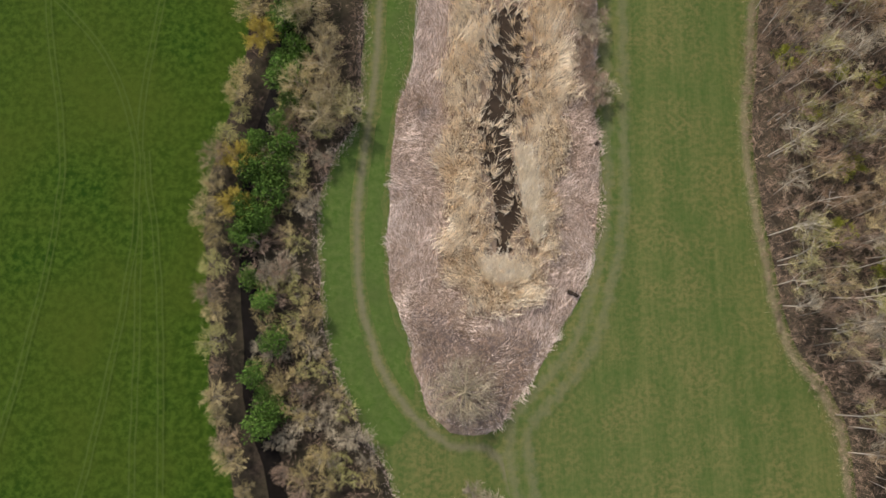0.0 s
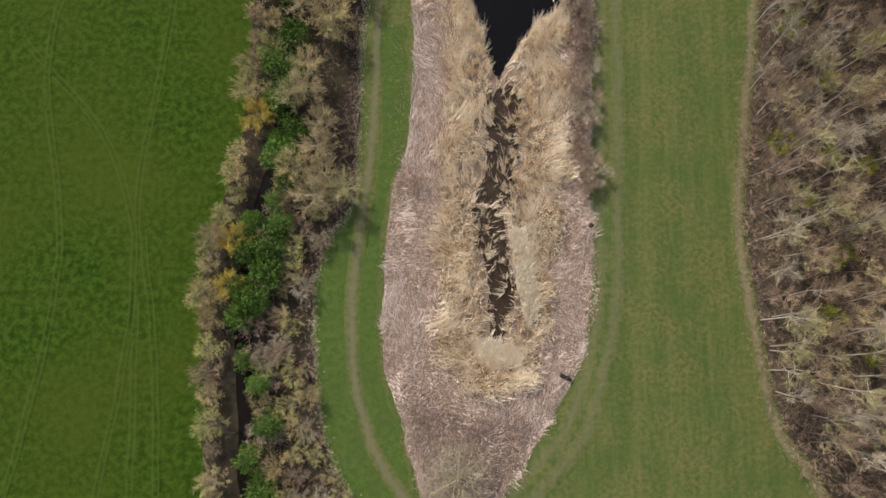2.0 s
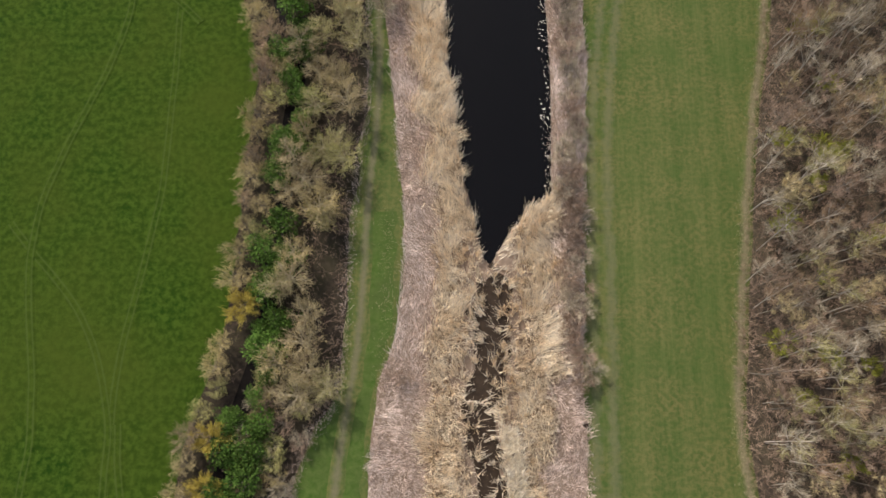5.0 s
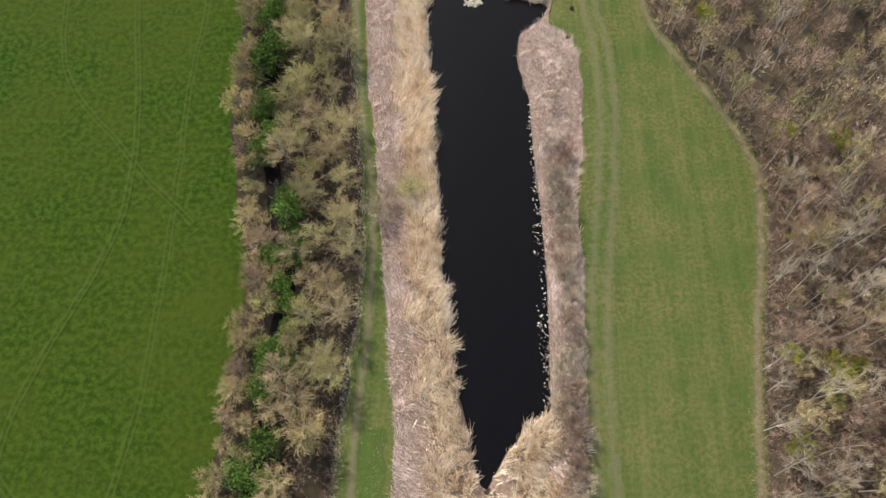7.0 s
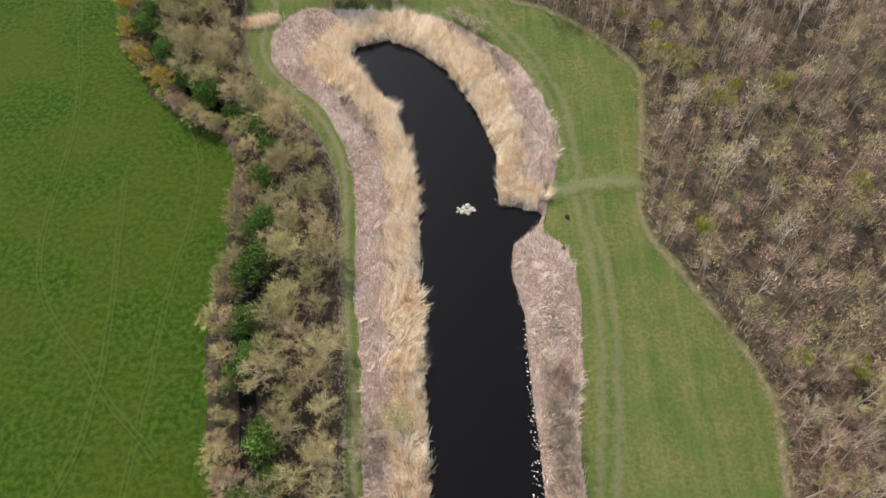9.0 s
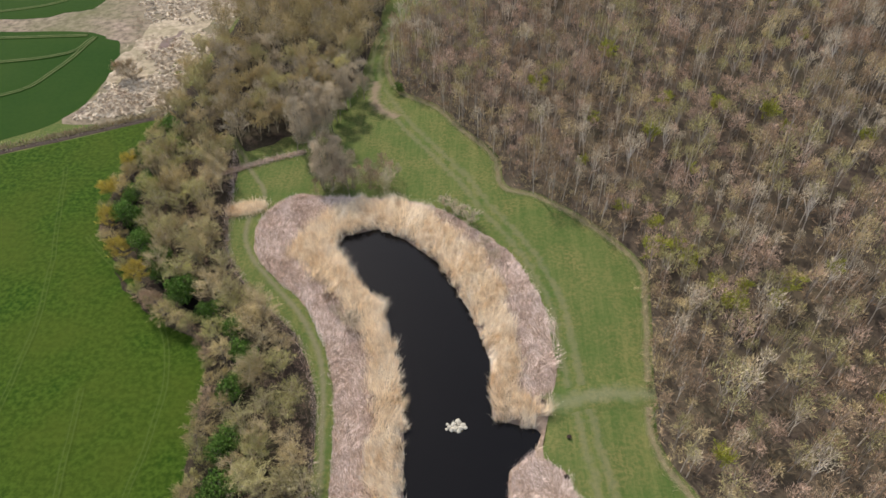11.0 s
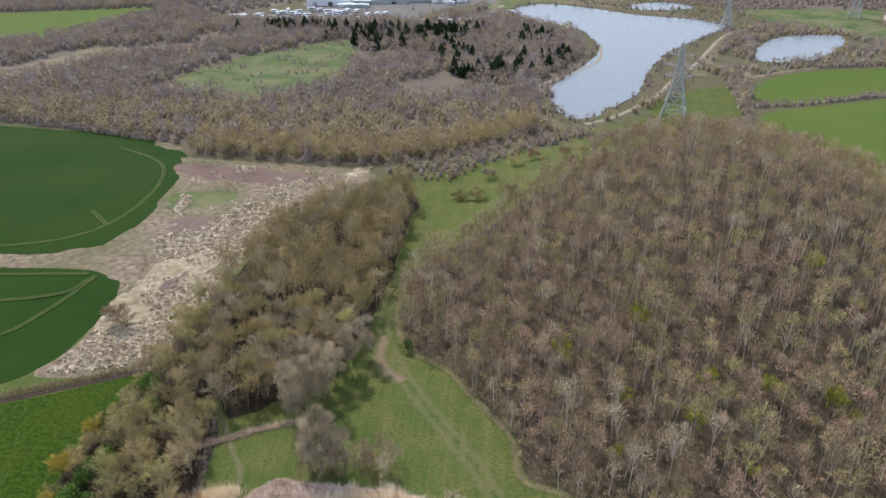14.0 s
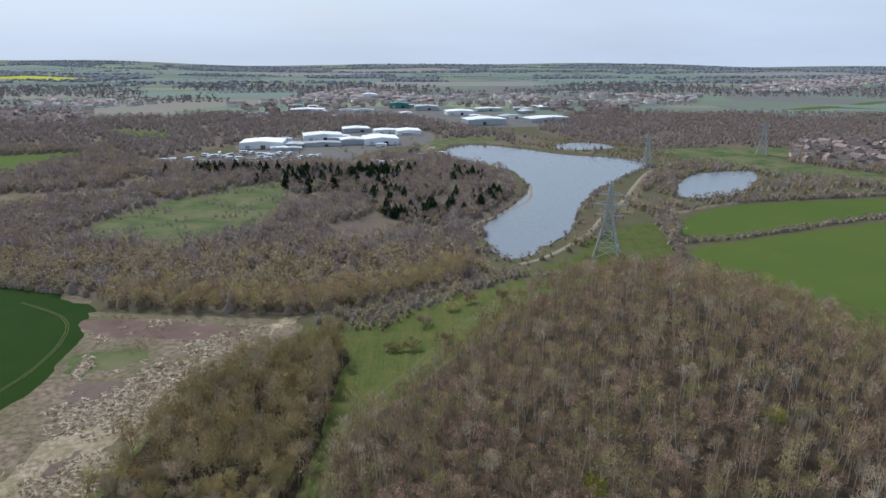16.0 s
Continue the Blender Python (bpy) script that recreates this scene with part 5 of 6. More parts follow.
def low_tree(seed, tall, radius, n=34, width=0.24):
    """A far leafless tree: a stem, a low heart of twigs and many sprays on a rounded, uneven crown."""
    rnd = random.Random(seed)
    WV, WT, CV, CT = [(rnd.uniform(-0.2, 0.2) * radius, rnd.uniform(-0.2, 0.2) * radius, tall * 0.5)], [], [], []
    for z, q in ((0.3, 0.45), (-0.04, 0.7)):
        WV += [(math.cos(k * 1.2566) * q * radius * rnd.uniform(0.6, 1.3), math.sin(k * 1.2566) * q * radius * rnd.uniform(0.6, 1.3), tall * z * rnd.uniform(0.7, 1.25)) for k in range(5)]
    for k in range(5):
        a, b = 1 + k, 1 + (k + 1) % 5
        WT += [(0, a, b), (a, a + 5, b + 5), (a, b + 5, b)]
    sliver(WV, WT, Vector((0, 0, 0)), Vector((rnd.uniform(-0.5, 0.5), rnd.uniform(-0.5, 0.5), tall * 0.9)), 0.3, rnd)
    heads = [Vector((math.cos(i * 2.4) * radius * 0.45, math.sin(i * 2.4) * radius * 0.45, tall * rnd.uniform(0.42, 0.66))) for i in range(4)] + [Vector((0, 0, tall * 0.72))]
    for k in range(n):
        o = Vector((rnd.gauss(0, 1), rnd.gauss(0, 1), rnd.gauss(0.4, 0.7))).normalized()
        p = heads[k % 5] + Vector((o.x * radius * 0.55, o.y * radius * 0.55, o.z * tall * 0.2)) * rnd.random() ** 0.4
        d = o + Vector((rnd.uniform(-0.7, 0.7), rnd.uniform(-0.7, 0.7), rnd.uniform(-0.1, 1.0)))
        sliver(CV, CT, p, d.normalized() * radius * rnd.uniform(0.3, 0.65), width * rnd.uniform(0.7, 1.5), rnd)
    return (WV, WT), (CV, CT)


def far_keep(x, y):
    ok = ~inside(x, y, CLEARING) & ~inside(x, y, SHORE_BANK) & ~inside(x, y, FALLOW_EAST) & ~inside(x, y, GREEN_SMALL) & ~inside(x, y, LAKE_FAR) & ~inside(x, y, TOWN_WEST) & ~inside(x, y, FALLOW) & ~inside(x, y, GREEN) & ~inside(x, y, LAKE) & ~inside(x, y, LAKE_SMALL) & ~inside(x, y, YARD)
    return ok & (distance(x, y, LAKE, True) > 9) & (distance(x, y, LAKE_SMALL, True) > 4)


VALLEY = [(-420, 478), (-236, 440), (-131, 408), (-118, 396), (-43, 386), (-30, 390), (7, 408), (40, 434), (38, 500), (70, 600), (82, 660), (76, 735), (30, 780), (10, 870), (-60, 770), (-240, 760), (-330, 880), (-620, 860), (-620, 560)]
FARWOOD_W = [(-700, 870), (-330, 870), (-245, 800), (-200, 905), (-140, 965), (-70, 1060), (20, 1030), (40, 910), (150, 930), (60, 1080), (-20, 1240), (-330, 1280), (-700, 1080)]
FARWOOD_E = [(178, 952), (252, 872), (392, 868), (537, 908), (700, 1050), (900, 1240), (640, 1262), (477, 1284), (291, 1330), (215, 1200), (160, 1054)]
BRUSH = [(-32, 376), (-8, 364), (10, 386), (36, 406), (56, 422), (48, 440), (10, 410), (-30, 392)]
FAR_BANK = [(100, 905), (190, 812), (228, 765), (262, 790), (272, 866), (178, 946), (120, 960)]
SHORE_E = [(60, 446), (112, 500), (150, 600), (200, 700), (228, 750), (330, 800), (460, 760), (480, 660), (330, 608), (225, 590), (170, 560), (150, 470), (138, 470), (156, 560), (135, 585), (110, 520)]
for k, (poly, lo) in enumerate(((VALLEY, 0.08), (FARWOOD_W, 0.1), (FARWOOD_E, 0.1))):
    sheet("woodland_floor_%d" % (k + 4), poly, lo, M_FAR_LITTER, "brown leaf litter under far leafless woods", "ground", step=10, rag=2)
farm = [M_HAZED_BROWN_TWIG, M_HAZED_MAUVE, M_HAZED_OCHRE, M_HAZED_GREY]
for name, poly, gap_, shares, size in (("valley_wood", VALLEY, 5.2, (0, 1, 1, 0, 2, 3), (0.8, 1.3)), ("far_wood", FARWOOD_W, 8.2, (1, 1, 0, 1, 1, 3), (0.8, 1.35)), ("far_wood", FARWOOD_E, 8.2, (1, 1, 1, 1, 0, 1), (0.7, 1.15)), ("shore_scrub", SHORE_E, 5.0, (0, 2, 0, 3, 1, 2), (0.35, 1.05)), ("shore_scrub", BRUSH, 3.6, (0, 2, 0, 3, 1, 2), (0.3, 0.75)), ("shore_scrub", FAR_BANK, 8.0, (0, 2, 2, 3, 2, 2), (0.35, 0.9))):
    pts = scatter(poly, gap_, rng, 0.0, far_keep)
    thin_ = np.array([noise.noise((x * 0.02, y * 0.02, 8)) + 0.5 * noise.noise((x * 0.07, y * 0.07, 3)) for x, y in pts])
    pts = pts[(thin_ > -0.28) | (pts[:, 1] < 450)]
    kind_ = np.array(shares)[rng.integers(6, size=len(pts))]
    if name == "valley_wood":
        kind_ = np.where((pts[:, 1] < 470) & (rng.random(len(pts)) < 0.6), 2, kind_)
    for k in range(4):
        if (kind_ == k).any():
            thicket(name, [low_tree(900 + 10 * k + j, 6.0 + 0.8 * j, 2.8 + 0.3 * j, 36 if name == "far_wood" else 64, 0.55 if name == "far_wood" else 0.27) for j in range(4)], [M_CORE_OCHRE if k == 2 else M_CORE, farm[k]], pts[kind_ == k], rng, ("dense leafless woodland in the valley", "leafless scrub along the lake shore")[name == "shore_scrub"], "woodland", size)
front_row = np.array(curve([(-122, 396), (-80, 391), (-43, 388), (-28, 392), (4, 410), (30, 434)], 3.4))
front_row = np.vstack([front_row + np.array([0, dy]) + rng.normal(0, 1.2, front_row.shape) for dy in (1, 6, 12, 18)])
for i, c in enumerate((M_WOOD_OCHRE, M_WOOD_OLIVE, M_TWIG_BROWN)):
    thicket("valley_willows", [soft_tree(930 + 4 * i + k, 8.0 + 1.4 * k, 3.0 + 0.5 * k, 420, 1.0, 0.13, 0.13, 0.05, 12) for k in range(3)], [M_LIMB, c], front_row[np.arange(len(front_row)) % 4 == i] if i else front_row[np.isin(np.arange(len(front_row)) % 4, (0, 3))], rng, "dense row of leafless ochre willows along the rough grass", "woodland", (0.6, 1.1))
shore = fringe(LAKE + LAKE[:1], 3.5, 420, 21)
shore = shore[~inside(shore[:, 0], shore[:, 1], LAKE)]
thicket("shore_bushes", [low_tree(960 + j, 3.5, 2.0, 44) for j in range(3)], [M_CORE, M_HAZED_BROWN_TWIG], shore, rng, "bushes round the lake", "scrub", (0.6, 1.2))
strip("shore_path_1", [(93, 660), (83, 602), (54, 552), (39, 530), (32, 492), (13, 456)], 3, 0.4, M_GRAVEL, "pale gravel path along the lake", "path", step=6)
strip("shore_path_2", [(240, 760), (198, 705), (150, 600), (128, 560), (102, 506), (72, 462), (56, 447)], 3.5, 0.4, M_GRAVEL, "pale gravel path on the lake's bank", "path", step=6)
strip("shore_path_3", [(8, 845), (20, 905), (70, 915), (160, 850), (222, 775)], 7, 0.4, M_PALE, "bleached grass bank along the lake's far shore", "bank", step=6)
strip("shore_path_4", [(190, 600), (172, 560), (196, 575), (235, 596)], 6, 0.45, M_PALE, "worn pale ground by the small lake", "path", step=6)
strip("dam_bank", [(215, 735), (180, 660), (150, 585), (140, 560)], 9, 0.35, M_PALE, "bleached grass bank between lake and path", "bank", step=6)
HEDGES = [[(151, 489), (195, 501), (303, 547), (420, 580)], [(50, 425), (70, 421), (92, 427), (128, 449), (142, 462)], [(176, 946), (250, 872), (320, 866)], [(163, 556), (149, 501), (143, 462), (146, 430)], [(225, 592), (340, 612), (460, 620)], [(-420, 476), (-236, 440), (-150, 414)], [(-620, 595), (-372, 638)], [(-340, 700), (-325, 852)]]
for line in HEDGES:
    L = np.array(curve(line, 1.8))
    thicket("field_hedge", [low_tree(970 + j, 3.2, 2.0, 40) for j in range(3)], [M_CORE, M_HAZED_BROWN_TWIG], L + rng.normal(0, 0.8, L.shape), rng, "leafless field hedge", "hedge", (0.7, 1.3))
spots = scatter(CLEARING, 5, rng, 0, lambda x, y: np.array([noise.noise((p * 0.04, q * 0.04, 2)) for p, q in zip(x, y)]) > 0.12 - 0.3 * np.exp(-distance(x, y, CLEARING, True) / 9))
thicket("clearing_scrub", [low_tree(975 + j, 2.4, 1.8, 20) for j in range(3)], [M_CORE, M_HAZED_BROWN_TWIG], spots, rng, "low scrub on the clearing", "scrub", (0.3, 1.1))
pines = [plant("pine_tree", conifer(980 + i, 7.4 + i, 3.4, 9, 12), M_BARK, M_PINE, "dark green pine in the leafless wood", "tree") for i in range(3)]
pz = np.vstack([np.column_stack([rng.normal(x, sx, n_), rng.normal(y, sy, n_)]) for x, y, sx, sy, n_ in ((-160, 715, 22, 8, 22), (-95, 690, 16, 18, 30), (-60, 668, 22, 14, 34), (-30, 705, 22, 12, 24), (5, 555, 16, 7, 24), (-15, 604, 10, 12, 18), (40, 680, 12, 14, 20), (50, 590, 10, 14, 12))])
pz = pz[far_keep(pz[:, 0], pz[:, 1])]
put(pines, pz, rng, "pines in the valley", (0.85, 1.4))

# pylons
def beam(bm, a, b, r):
    a, b = Vector(a), Vector(b)
    d = b - a
    m = Matrix.Translation((a + b) / 2) @ d.to_track_quat("Z", "Y").to_matrix().to_4x4() @ Matrix.Diagonal((r, r, d.length, 1))
    bmesh.ops.create_cube(bm, size=1, matrix=m)


def pylon():
    base = tagged(new("electricity_pylon"), "grey steel lattice pylon on the meadow by the lake", "pylon", "pylons of the power line")
    levels = [(0, 5.6), (6, 4.3), (12, 3.1), (17, 2.2), (21, 1.5), (26, 1.1), (31, 0.9), (36, 0.6)]
    corner = lambda k, z, w: (w * (1, -1, -1, 1)[k], w * (1, 1, -1, -1)[k], z)
    for k in range(4):
        for (z1, w1), (z2, w2) in zip(levels, levels[1:]):
            bm = bmesh.new()
            beam(bm, corner(k, z1, w1), corner(k, z2, w2), 0.5)
            part("leg", bm, M_STEEL, base)
        q = (k + 1) % 4
        for (z1, w1), (z2, w2) in zip(levels, levels[1:]):
            for a, b in ((corner(k, z1, w1), corner(q, z2, w2)), (corner(q, z1, w1), corner(k, z2, w2)), (corner(k, z2, w2), corner(q, z2, w2))):
                bm = bmesh.new()
                beam(bm, a, b, 0.28)
                part("brace", bm, M_STEEL, base)
    for z, reach in ((21, 6.0), (26, 7.5), (31, 5.5)):
        for side in (-1, 1):
            bm = bmesh.new()
            for y in (-0.9, 0.9):
                beam(bm, (side * 1.0, y, z), (side * reach, 0, z + 0.2), 0.32)
            beam(bm, (side * 0.9, 0, z + 2.0), (side * reach, 0, z + 0.2), 0.2)
            arm = part("crossarm", bm, M_STEEL, base)
            bm = bmesh.new()
            beam(bm, (side * reach, 0, z + 0.2), (side * reach, 0, z - 2.2), 0.22)
            part("insulator", bm, M_DARK, arm, "dark insulator string")
    bm = bmesh.new()
    beam(bm, (0, 0, 36), (0, 0, 38), 0.3)
    part("peak", bm, M_STEEL, base)
    return base


tower = pylon()
tower.matrix_basis = pose(103, 463, 0, 0, 0, -20) @ Matrix.Diagonal((1.15, 1.15, 1.05, 1))
for x, y, s in ((209, 739, 0.85), (348, 812, 0.95)):
    copy_thing(tower, Matrix.Identity(4)).matrix_basis = pose(x, y, 0, 0, 0, -35) @ Matrix.Diagonal((s, s, s, 1))

# industrial sheds
sheet("yard_1", YARD, 0.4, M_CONCRETE, "grey concrete yards between the sheds", "yard", step=12)
sheet("yard_2", [(-240, 1270), (-20, 1250), (60, 1080), (230, 1100), (240, 1200), (60, 1330), (-60, 1420), (-200, 1340)], 0.4, M_CONCRETE, "grey works yards at the town's edge", "yard", step=15)
def shed(x, y, w, d, h, turn, wall, roof, text):
    base = tagged(new("industrial_shed"), text, "building", "sheds of the industrial estate")
    bm = bmesh.new()
    box(bm, 0, 0, h * 0.4, w, d, h * 0.8)
    part("wall", bm, wall, base)
    bm = bmesh.new()
    pts = [(-w / 2 - 0.4, h * 0.8), (0, h), (w / 2 + 0.4, h * 0.8), (w / 2 + 0.4, h * 0.8 - 0.4), (-w / 2 - 0.4, h * 0.8 - 0.4)]
    rows_ = [[bm.verts.new((px, sy * (d / 2 + 0.4), pz_)) for px, pz_ in pts] for sy in (-1, 1)]
    for i in range(5):
        bm.faces.new((rows_[0][i], rows_[0][(i + 1) % 5], rows_[1][(i + 1) % 5], rows_[1][i]))
    bm.faces.new(rows_[0]), bm.faces.new(rows_[1][::-1])
    bmesh.ops.recalc_face_normals(bm, faces=bm.faces)
    part("roof", bm, roof, base)
    for k in range(max(1, int(w / 16))):
        bm = bmesh.new()
        box(bm, -w / 2 + 8 + 16 * k, -d / 2 - 0.06, h * 0.25, 4.5, 0.3, h * 0.42)
        part("loading_door", bm, M_DARK if k % 2 else M_METAL_GREY, base)
    base.matrix_basis = pose(x, y, 0.3, 0, 0, turn) @ Matrix.Diagonal((1, 1, 0.62, 1))


W, G, E_ = M_METAL_WHITE, M_METAL_GREY, M_METAL_GREEN
for x, y, w, d, h, turn, wall, roof, text in (
        (-162, 880, 44, 34, 14, 3, W, W, "large white-clad shed"), (-108, 945, 44, 30, 13, 12, W, W, "white-roofed industrial shed"), (-77, 1025, 34, 26, 10, 12, G, W, "white-roofed industrial shed"),
        (-70, 905, 26, 22, 12, 10, G, W, "grey industrial shed with a white roof"), (-39, 910, 38, 34, 14, 10, W, W, "white-clad industrial shed"), (-10, 1000, 30, 28, 10, 10, W, W, "white-roofed industrial shed"),
        (-39, 1012, 28, 22, 8, 12, W, W, "white-roofed low shed"), (-131, 885, 22, 20, 7, 5, G, G, "grey low shed"), (-100, 890, 40, 16, 8, 8, G, G, "grey low shed"), (-181, 1305, 54, 26, 11, 4, G, W, "white-roofed works hall"),
        (-33, 1390, 34, 26, 17, 0, E_, E_, "green-clad works hall"), (67, 1262, 44, 30, 12, 8, W, W, "white-roofed works hall"), (94, 1112, 56, 34, 16, 14, G, W, "large grey shed with a white roof"),
        (187, 1150, 66, 30, 12, 25, G, W, "white-roofed long shed"), (15, 1345, 40, 28, 14, 4, G, G, "grey works hall"), (-104, 1640, 32, 22, 17, 0, W, W, "pale works building"), (-250, 1250, 30, 18, 8, 8, W, G, "pale low works hall"), (120, 1330, 44, 22, 9, 10, G, W, "white-roofed works hall"), (-90, 1310, 34, 18, 8, 6, W, G, "pale low works hall")):
    shed(x, y, w, d, h, turn, wall, roof, text + " on the industrial estate")

for i in range(16):
    shed(rng.uniform(-260, 230), rng.uniform(1180, 1460), rng.uniform(18, 34), rng.uniform(12, 20), rng.uniform(6, 9), rng.uniform(-10, 30), (W, G, G)[i % 3], (W, G, W, G)[i % 4], ("small white shed", "small grey shed", "low grey shed")[i % 3] + " at the edge of the town")

for i in range(16):
    px, py = rng.uniform(-175, 5), rng.uniform(850, 1020)
    if inside(px, py, YARD) and distance(px, py, YARD, True) > 12:
        shed(px, py, rng.uniform(9, 20), rng.uniform(8, 13), rng.uniform(5, 8), rng.uniform(-5, 20), (G, W, G)[i % 3], (W, G)[i % 2], ("low grey workshop with a white roof", "low white workshop with a grey roof", "small grey store")[i % 3] + " on the industrial estate")
yard_trees = scatter(YARD, 17, rng, 3.0, lambda x, y: rng.random(x.shape) < 0.4)
thicket("yard_trees", [low_tree(985 + j, 5.5, 2.6, 40) for j in range(3)], [M_CORE, M_HAZED_BROWN_TWIG], yard_trees, rng, "bare trees between yards and sheds", "tree", (0.6, 1.1))

# caravans and vans on the yard
def caravan(i):
    base = tagged(new("caravan"), "white caravan parked on the grey yard", "caravan", "caravans on the yard")
    bm = bmesh.new()
    vs = box(bm, 0, 0, 1.7, 7.5, 2.8, 2.4)
    bmesh.ops.bevel(bm, geom=list(bm.edges), offset=0.25, segments=1, affect="EDGES")
    part("body", bm, M_METAL_WHITE, base)
    bm = bmesh.new()
    box(bm, 0.3, -1.41, 2.0, 5.0, 0.06, 0.8)
    part("window", bm, M_DARK, base)
    for sx in (-2.2, 2.2):
        bm = bmesh.new()
        bmesh.ops.create_cone(bm, cap_ends=True, segments=8, radius1=0.45, radius2=0.45, depth=2.6, matrix=Matrix.Translation((sx, 0, 0.45)) @ Matrix.Rotation(radians(90), 4, "X"))
        part("wheels", bm, M_DARK, base)
    return base


van = caravan(0)
van.matrix_basis = pose(-235, 782, 0.42)
spots = scatter([(-241, 784), (-190, 832), (-129, 838), (-85, 800), (-112, 766), (-205, 766)], 10.5, rng, 0, lambda x, y: rng.random(x.shape) < 0.6).tolist() + [(-50 + 6 * i + rng.uniform(-3, 3), 752 + 5 * i + rng.uniform(-12, 12)) for i in range(14)]
for x, y in spots:
    copy_thing(van, pose(x, y, 0.42, 0, 0, rng.uniform(-30, 100)))
strip("yard_road", [(20, 880), (8, 820), (-10, 770), (-45, 740), (-10, 725), (15, 760)], 9, 0.45, M_GRAVEL, "pale gravel yard road", "road", step=6)

# houses
def house_model(seed, w, d, h):
    base = tagged(new("house"), "brick house with a tiled pitched roof", "house", "houses of the town")
    bm = bmesh.new()
    box(bm, 0, 0, h / 2, w, d, h)
    part("wall", bm, M_WALL, base)
    bm = bmesh.new()
    a = [bm.verts.new(p) for p in ((-w / 2 - 0.4, -d / 2 - 0.4, h), (w / 2 + 0.4, -d / 2 - 0.4, h), (w / 2 + 0.4, d / 2 + 0.4, h), (-w / 2 - 0.4, d / 2 + 0.4, h), (-w / 2 - 0.4, 0, h + 2.8), (w / 2 + 0.4, 0, h + 2.8))]
    for f in ((0, 1, 5, 4), (2, 3, 4, 5), (0, 4, 3), (1, 2, 5), (3, 2, 1, 0)):
        bm.faces.new([a[i] for i in f])
    roof = part("roof", bm, M_ROOF, base)
    bm = bmesh.new()
    box(bm, w * 0.3, 0, h + 2.9, 0.9, 0.9, 1.6)
    part("chimney", bm, M_WALL, roof)
    for sx in (-0.28, 0.28):
        for z in (0.28, 0.72):
            bm = bmesh.new()
            box(bm, sx * w, -d / 2 - 0.03, z * h, 1.7, 0.08, 1.3)
            part("window", bm, M_METAL_WHITE if z > 0.5 else M_DARK, base)
    return base


TOWNS = [TOWN_WEST, [(402, 862), (472, 893), (540, 903), (460, 760), (419, 726), (383, 732), (359, 775)], [(-234, 1268), (-60, 1430), (160, 1390), (245, 1292), (330, 1300), (420, 1420), (150, 1500), (-150, 1500), (-350, 1400)]]
homes = []
for poly, s in zip(TOWNS, (19, 13.5, 25)):
    homes.append(scatter(poly, s, rng, 0, lambda x, y: rng.random(x.shape) < 0.75))
homes = np.vstack(homes)[:420]
hm = [house_model(i, 9 + 3 * i, 7.5, 5 + 0.5 * i) for i in range(3)]
put(hm, homes, rng, "houses of the town", (0.75, 1.05))
gardens = (homes + rng.normal(0, 9, homes.shape))[::2]
thicket("town_trees", [low_tree(990 + j, 6, 2.4, 12) for j in range(3)], [M_CORE, M_HAZED_BROWN_TWIG], gardens, rng, "leafless garden trees among the houses", "tree", (0.6, 1.1))
BIGTOWN = [[(-350, 1400), (-261, 1626), (-149, 1960), (35, 1640), (334, 1747), (616, 1667), (502, 1397), (420, 1420), (150, 1500), (-150, 1500)], [(871, 2049), (1324, 2560), (1741, 2800), (1450, 2260), (992, 1846), (800, 1820)], [(-760, 1420), (-559, 1380), (-480, 1500), (-720, 1560)]]
block = []
for i in range(3):
    V, T = [], []
    w, d, h = 12 + 5 * i, 8, 6
    for z0, pts in ((0, [(-w / 2, -d / 2, 0), (w / 2, -d / 2, 0), (w / 2, d / 2, 0), (-w / 2, d / 2, 0), (-w / 2, -d / 2, h), (w / 2, -d / 2, h), (w / 2, d / 2, h), (-w / 2, d / 2, h)]),):
        V += pts
    T += [(0, 1, 5), (0, 5, 4), (1, 2, 6), (1, 6, 5), (2, 3, 7), (2, 7, 6), (3, 0, 4), (3, 4, 7)]
    RV = [(-w / 2 - 0.5, -d / 2 - 0.5, h), (w / 2 + 0.5, -d / 2 - 0.5, h), (w / 2 + 0.5, d / 2 + 0.5, h), (-w / 2 - 0.5, d / 2 + 0.5, h), (-w / 2, 0, h + 3.5), (w / 2, 0, h + 3.5)]
    RT = [(0, 1, 5), (0, 5, 4), (2, 3, 4), (2, 4, 5), (0, 4, 3), (1, 2, 5)]
    block.append(((V, T), (RV, RT)))
M_RENDERWALL = material("pale_render", (0.80, 0.78, 0.75), (0.50, 0.45, 0.42), small=0.03, island=0.35)
M_FARROOF = material("far_roofs", (0.27, 0.205, 0.185), (0.23, 0.225, 0.235), small=0.02, island=0.6)
for poly in BIGTOWN:
    pts = scatter(poly, 18, rng, 0, lambda x, y: (rng.random(x.shape) < 0.85) & (np.array([noise.noise((p * 0.008, q * 0.006, 4)) for p, q in zip(x, y)]) > -0.18))
    thicket("town_houses", block, [M_RENDERWALL, M_FARROOF], pts, rng, "distant houses of the town", "houses", (0.6, 1.0), tilt=0.0)
    pts = scatter(poly, 28, rng, 0, lambda x, y: rng.random(x.shape) < 0.7)
    thicket("town_trees", [low_tree(995 + j, 8, 3.4, 10, 0.6) for j in range(3)], [M_CORE, M_HAZED_BROWN_TWIG], pts, rng, "leafless trees among the distant houses", "tree", (0.5, 0.9))

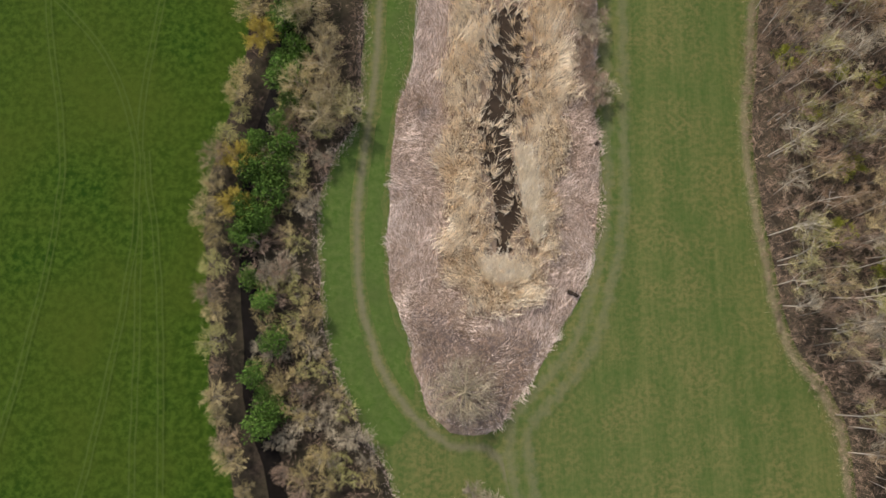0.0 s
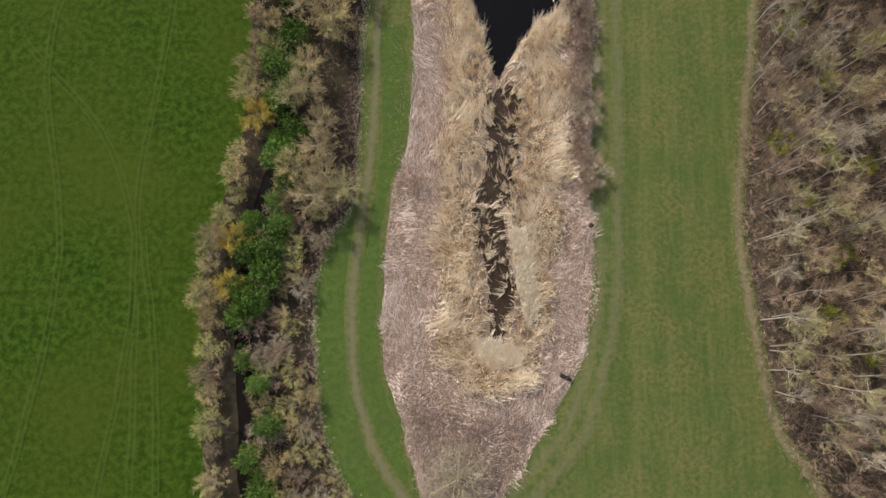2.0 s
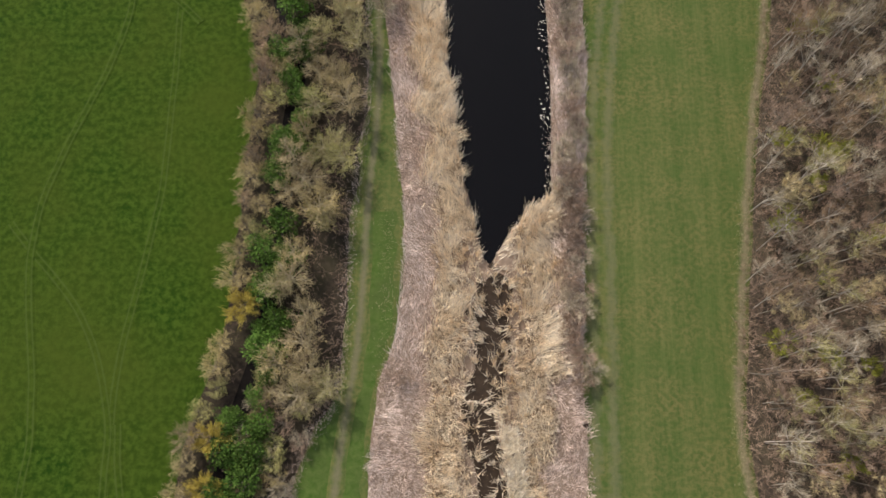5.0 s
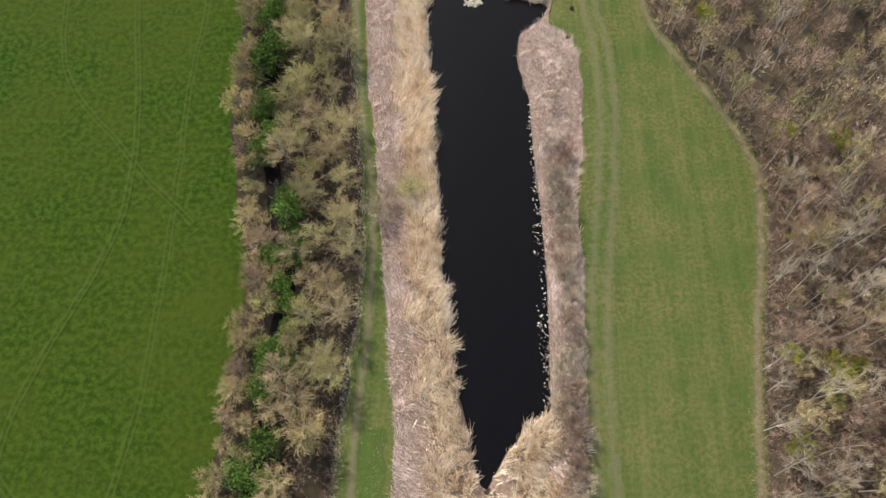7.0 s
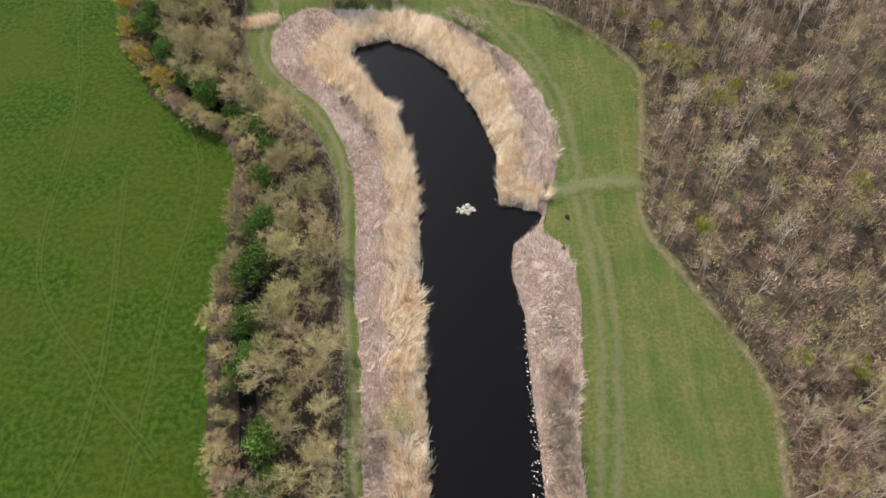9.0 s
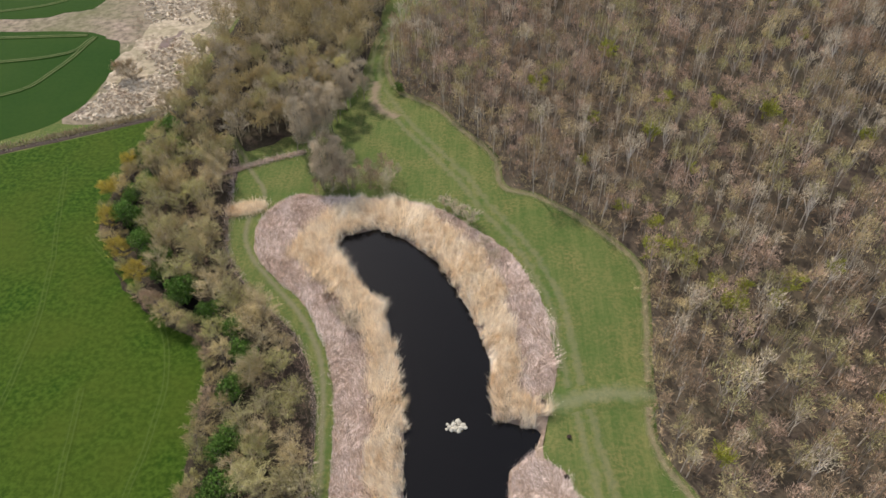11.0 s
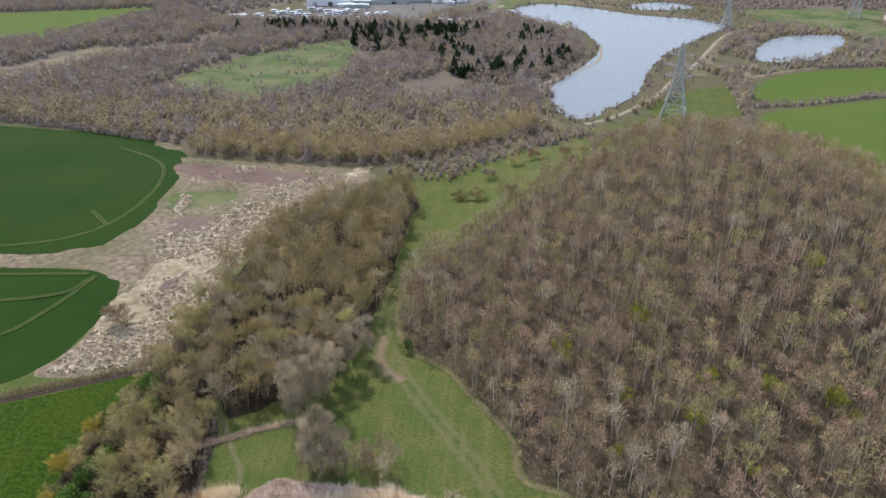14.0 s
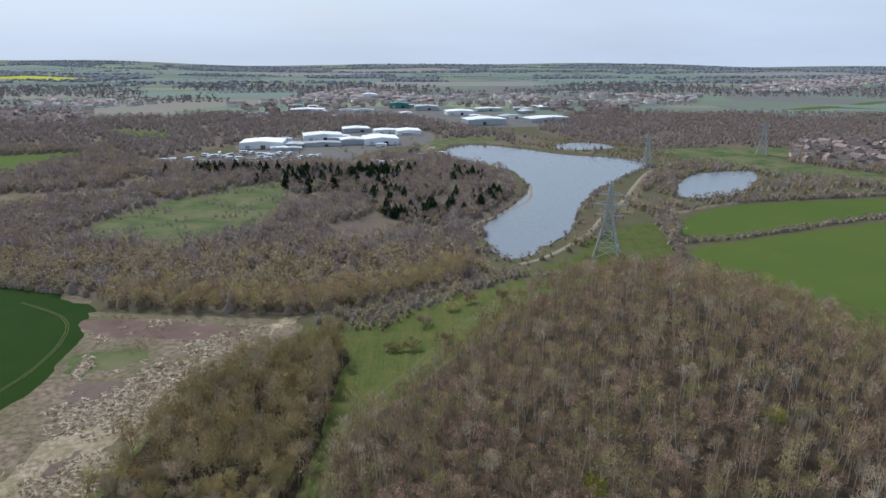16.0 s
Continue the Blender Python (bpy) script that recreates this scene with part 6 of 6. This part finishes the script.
# far farmland and hills
def far_field(k, x, y, w, d, turn, mat, text):
    c, s_ = math.cos(radians(turn)), math.sin(radians(turn))
    pts = [(x + c * a - s_ * b, y + s_ * a + c * b) for a, b in ((-w, -d), (0, -d * 1.1), (w, -d), (w * 1.1, 0), (w, d), (0, d * 0.9), (-w, d), (-w * 0.95, 0))]
    sheet("field_%d" % (20 + k), pts, 1.2, mat, text, "field", step=40, rag=5)


fields = [(-1330, 2680, 230, 90, -35, M_YELLOW, "distant field of yellow flowering rape"), (-780, 2480, 200, 150, -20, M_HAZED_GREEN, "distant green field"), (-330, 2500, 220, 160, -5, M_HAZED_GREEN, "distant green field"),
          (100, 2250, 240, 130, 4, M_HAZED_BROWN, "distant fallow field"), (560, 2450, 260, 160, 10, M_HAZED_GREEN, "distant green field"), (1000, 2900, 300, 180, 15, M_HAZED_GREEN, "distant green field"), (-500, 3100, 260, 200, -10, M_HAZED_BROWN, "distant ploughed field"),
          (200, 3000, 300, 160, 0, M_HAZED_GREEN, "distant green field"), (680, 1290, 130, 60, 25, M_HAZED_GREEN, "green field behind the far wood"), (930, 1420, 170, 80, 25, M_HAZED_GREEN, "green field behind the far wood"), (-1000, 3300, 300, 180, -20, M_HAZED_GREEN, "distant green field"),
          (1500, 3100, 300, 200, 20, M_HAZED_BROWN, "distant fallow field"), (-120, 3500, 300, 160, 0, M_HAZED_BROWN, "distant fallow field"), (640, 3600, 320, 200, 5, M_HAZED_GREEN, "distant green field"), (-1700, 3500, 400, 220, -25, M_HAZED_GREEN, "distant green field"), (-460, 1750, 180, 90, -8, M_HAZED_GREEN, "green field beyond the houses")]
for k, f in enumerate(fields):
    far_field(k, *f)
far_clump = []
for i in range(3):
    r = random.Random(60 + i)
    CV, CT = [(r.uniform(-3, 3), r.uniform(-3, 3), 9.0)], []
    for z, q in ((6.5, 9.0), (0.0, 13.0)):
        CV += [(math.cos(k * 1.047) * q * r.uniform(0.7, 1.3), math.sin(k * 1.047) * q * r.uniform(0.7, 1.3), z * r.uniform(0.7, 1.2)) for k in range(6)]
    for k in range(6):
        a, b = 1 + k, 1 + (k + 1) % 6
        CT += [(0, a, b), (a, a + 6, b + 6), (a, b + 6, b)]
    far_clump.append((([], []), (CV, CT)))
def not_field(x, y):
    ok = rng.random(x.shape) < 0.9
    for fx, fy, w, d, turn, *_ in fields:
        c, s_ = math.cos(radians(turn)), math.sin(radians(turn))
        a, b = (x - fx) * c + (y - fy) * s_, -(x - fx) * s_ + (y - fy) * c
        ok &= ~((np.abs(a) < w) & (np.abs(b) < d * 0.92))
    for poly in BIGTOWN:
        ok &= ~inside(x, y, poly)
    w_ = np.array([noise.noise((p / 420.0, q / 190.0, 5)) + 0.45 * noise.noise((p / 110.0, q / 60.0, 2)) for p, q in zip(x, y)])
    return ok & (w_ > np.where(y < 2100, -0.16, 0.04))


woods = scatter([(-1300, 1350), (-500, 1500), (600, 1700), (1500, 1500), (2600, 2600), (3000, 4400), (-3000, 4400), (-2600, 2400)], 20, rng, 0, not_field)
rows_far = []
for k in range(90):
    x, y, g, n_ = rng.uniform(-2400, 2600), rng.uniform(1750, 4200), rng.choice((0.3, 0.3 + 1.57)) + rng.normal(0, 0.12), int(rng.uniform(14, 40))
    u = np.arange(n_) * 13.0
    rows_far.append(np.column_stack([x + np.cos(g) * u, y + np.sin(g) * u]) + rng.normal(0, 2.5, (n_, 2)))
rows_far = np.vstack(rows_far)
for poly in BIGTOWN:
    rows_far = rows_far[~inside(rows_far[:, 0], rows_far[:, 1], poly)]
near_far = woods[:, 1] + rng.normal(0, 150, len(woods)) < 2300
thicket("distant_woods", [low_tree(1000 + j, 7.0, 4.4, 15, 1.4) for j in range(4)], [M_HAZED_MID_WOOD, M_HAZED_MID_WOOD], woods[near_far], rng, "leafless woods beyond the town", "woodland", (0.8, 1.4), tilt=0.0)
thicket("distant_woods", far_clump, [M_HAZED_WOOD, M_HAZED_WOOD], woods[~near_far], rng, "distant woods on low hills", "woodland", (0.45, 0.95), tilt=0.0)
thicket("far_hedgerows", far_clump, [M_HAZED_WOOD, M_HAZED_WOOD], rows_far, rng, "distant hedgerows between fields", "hedge", (0.25, 0.5), tilt=0.0)
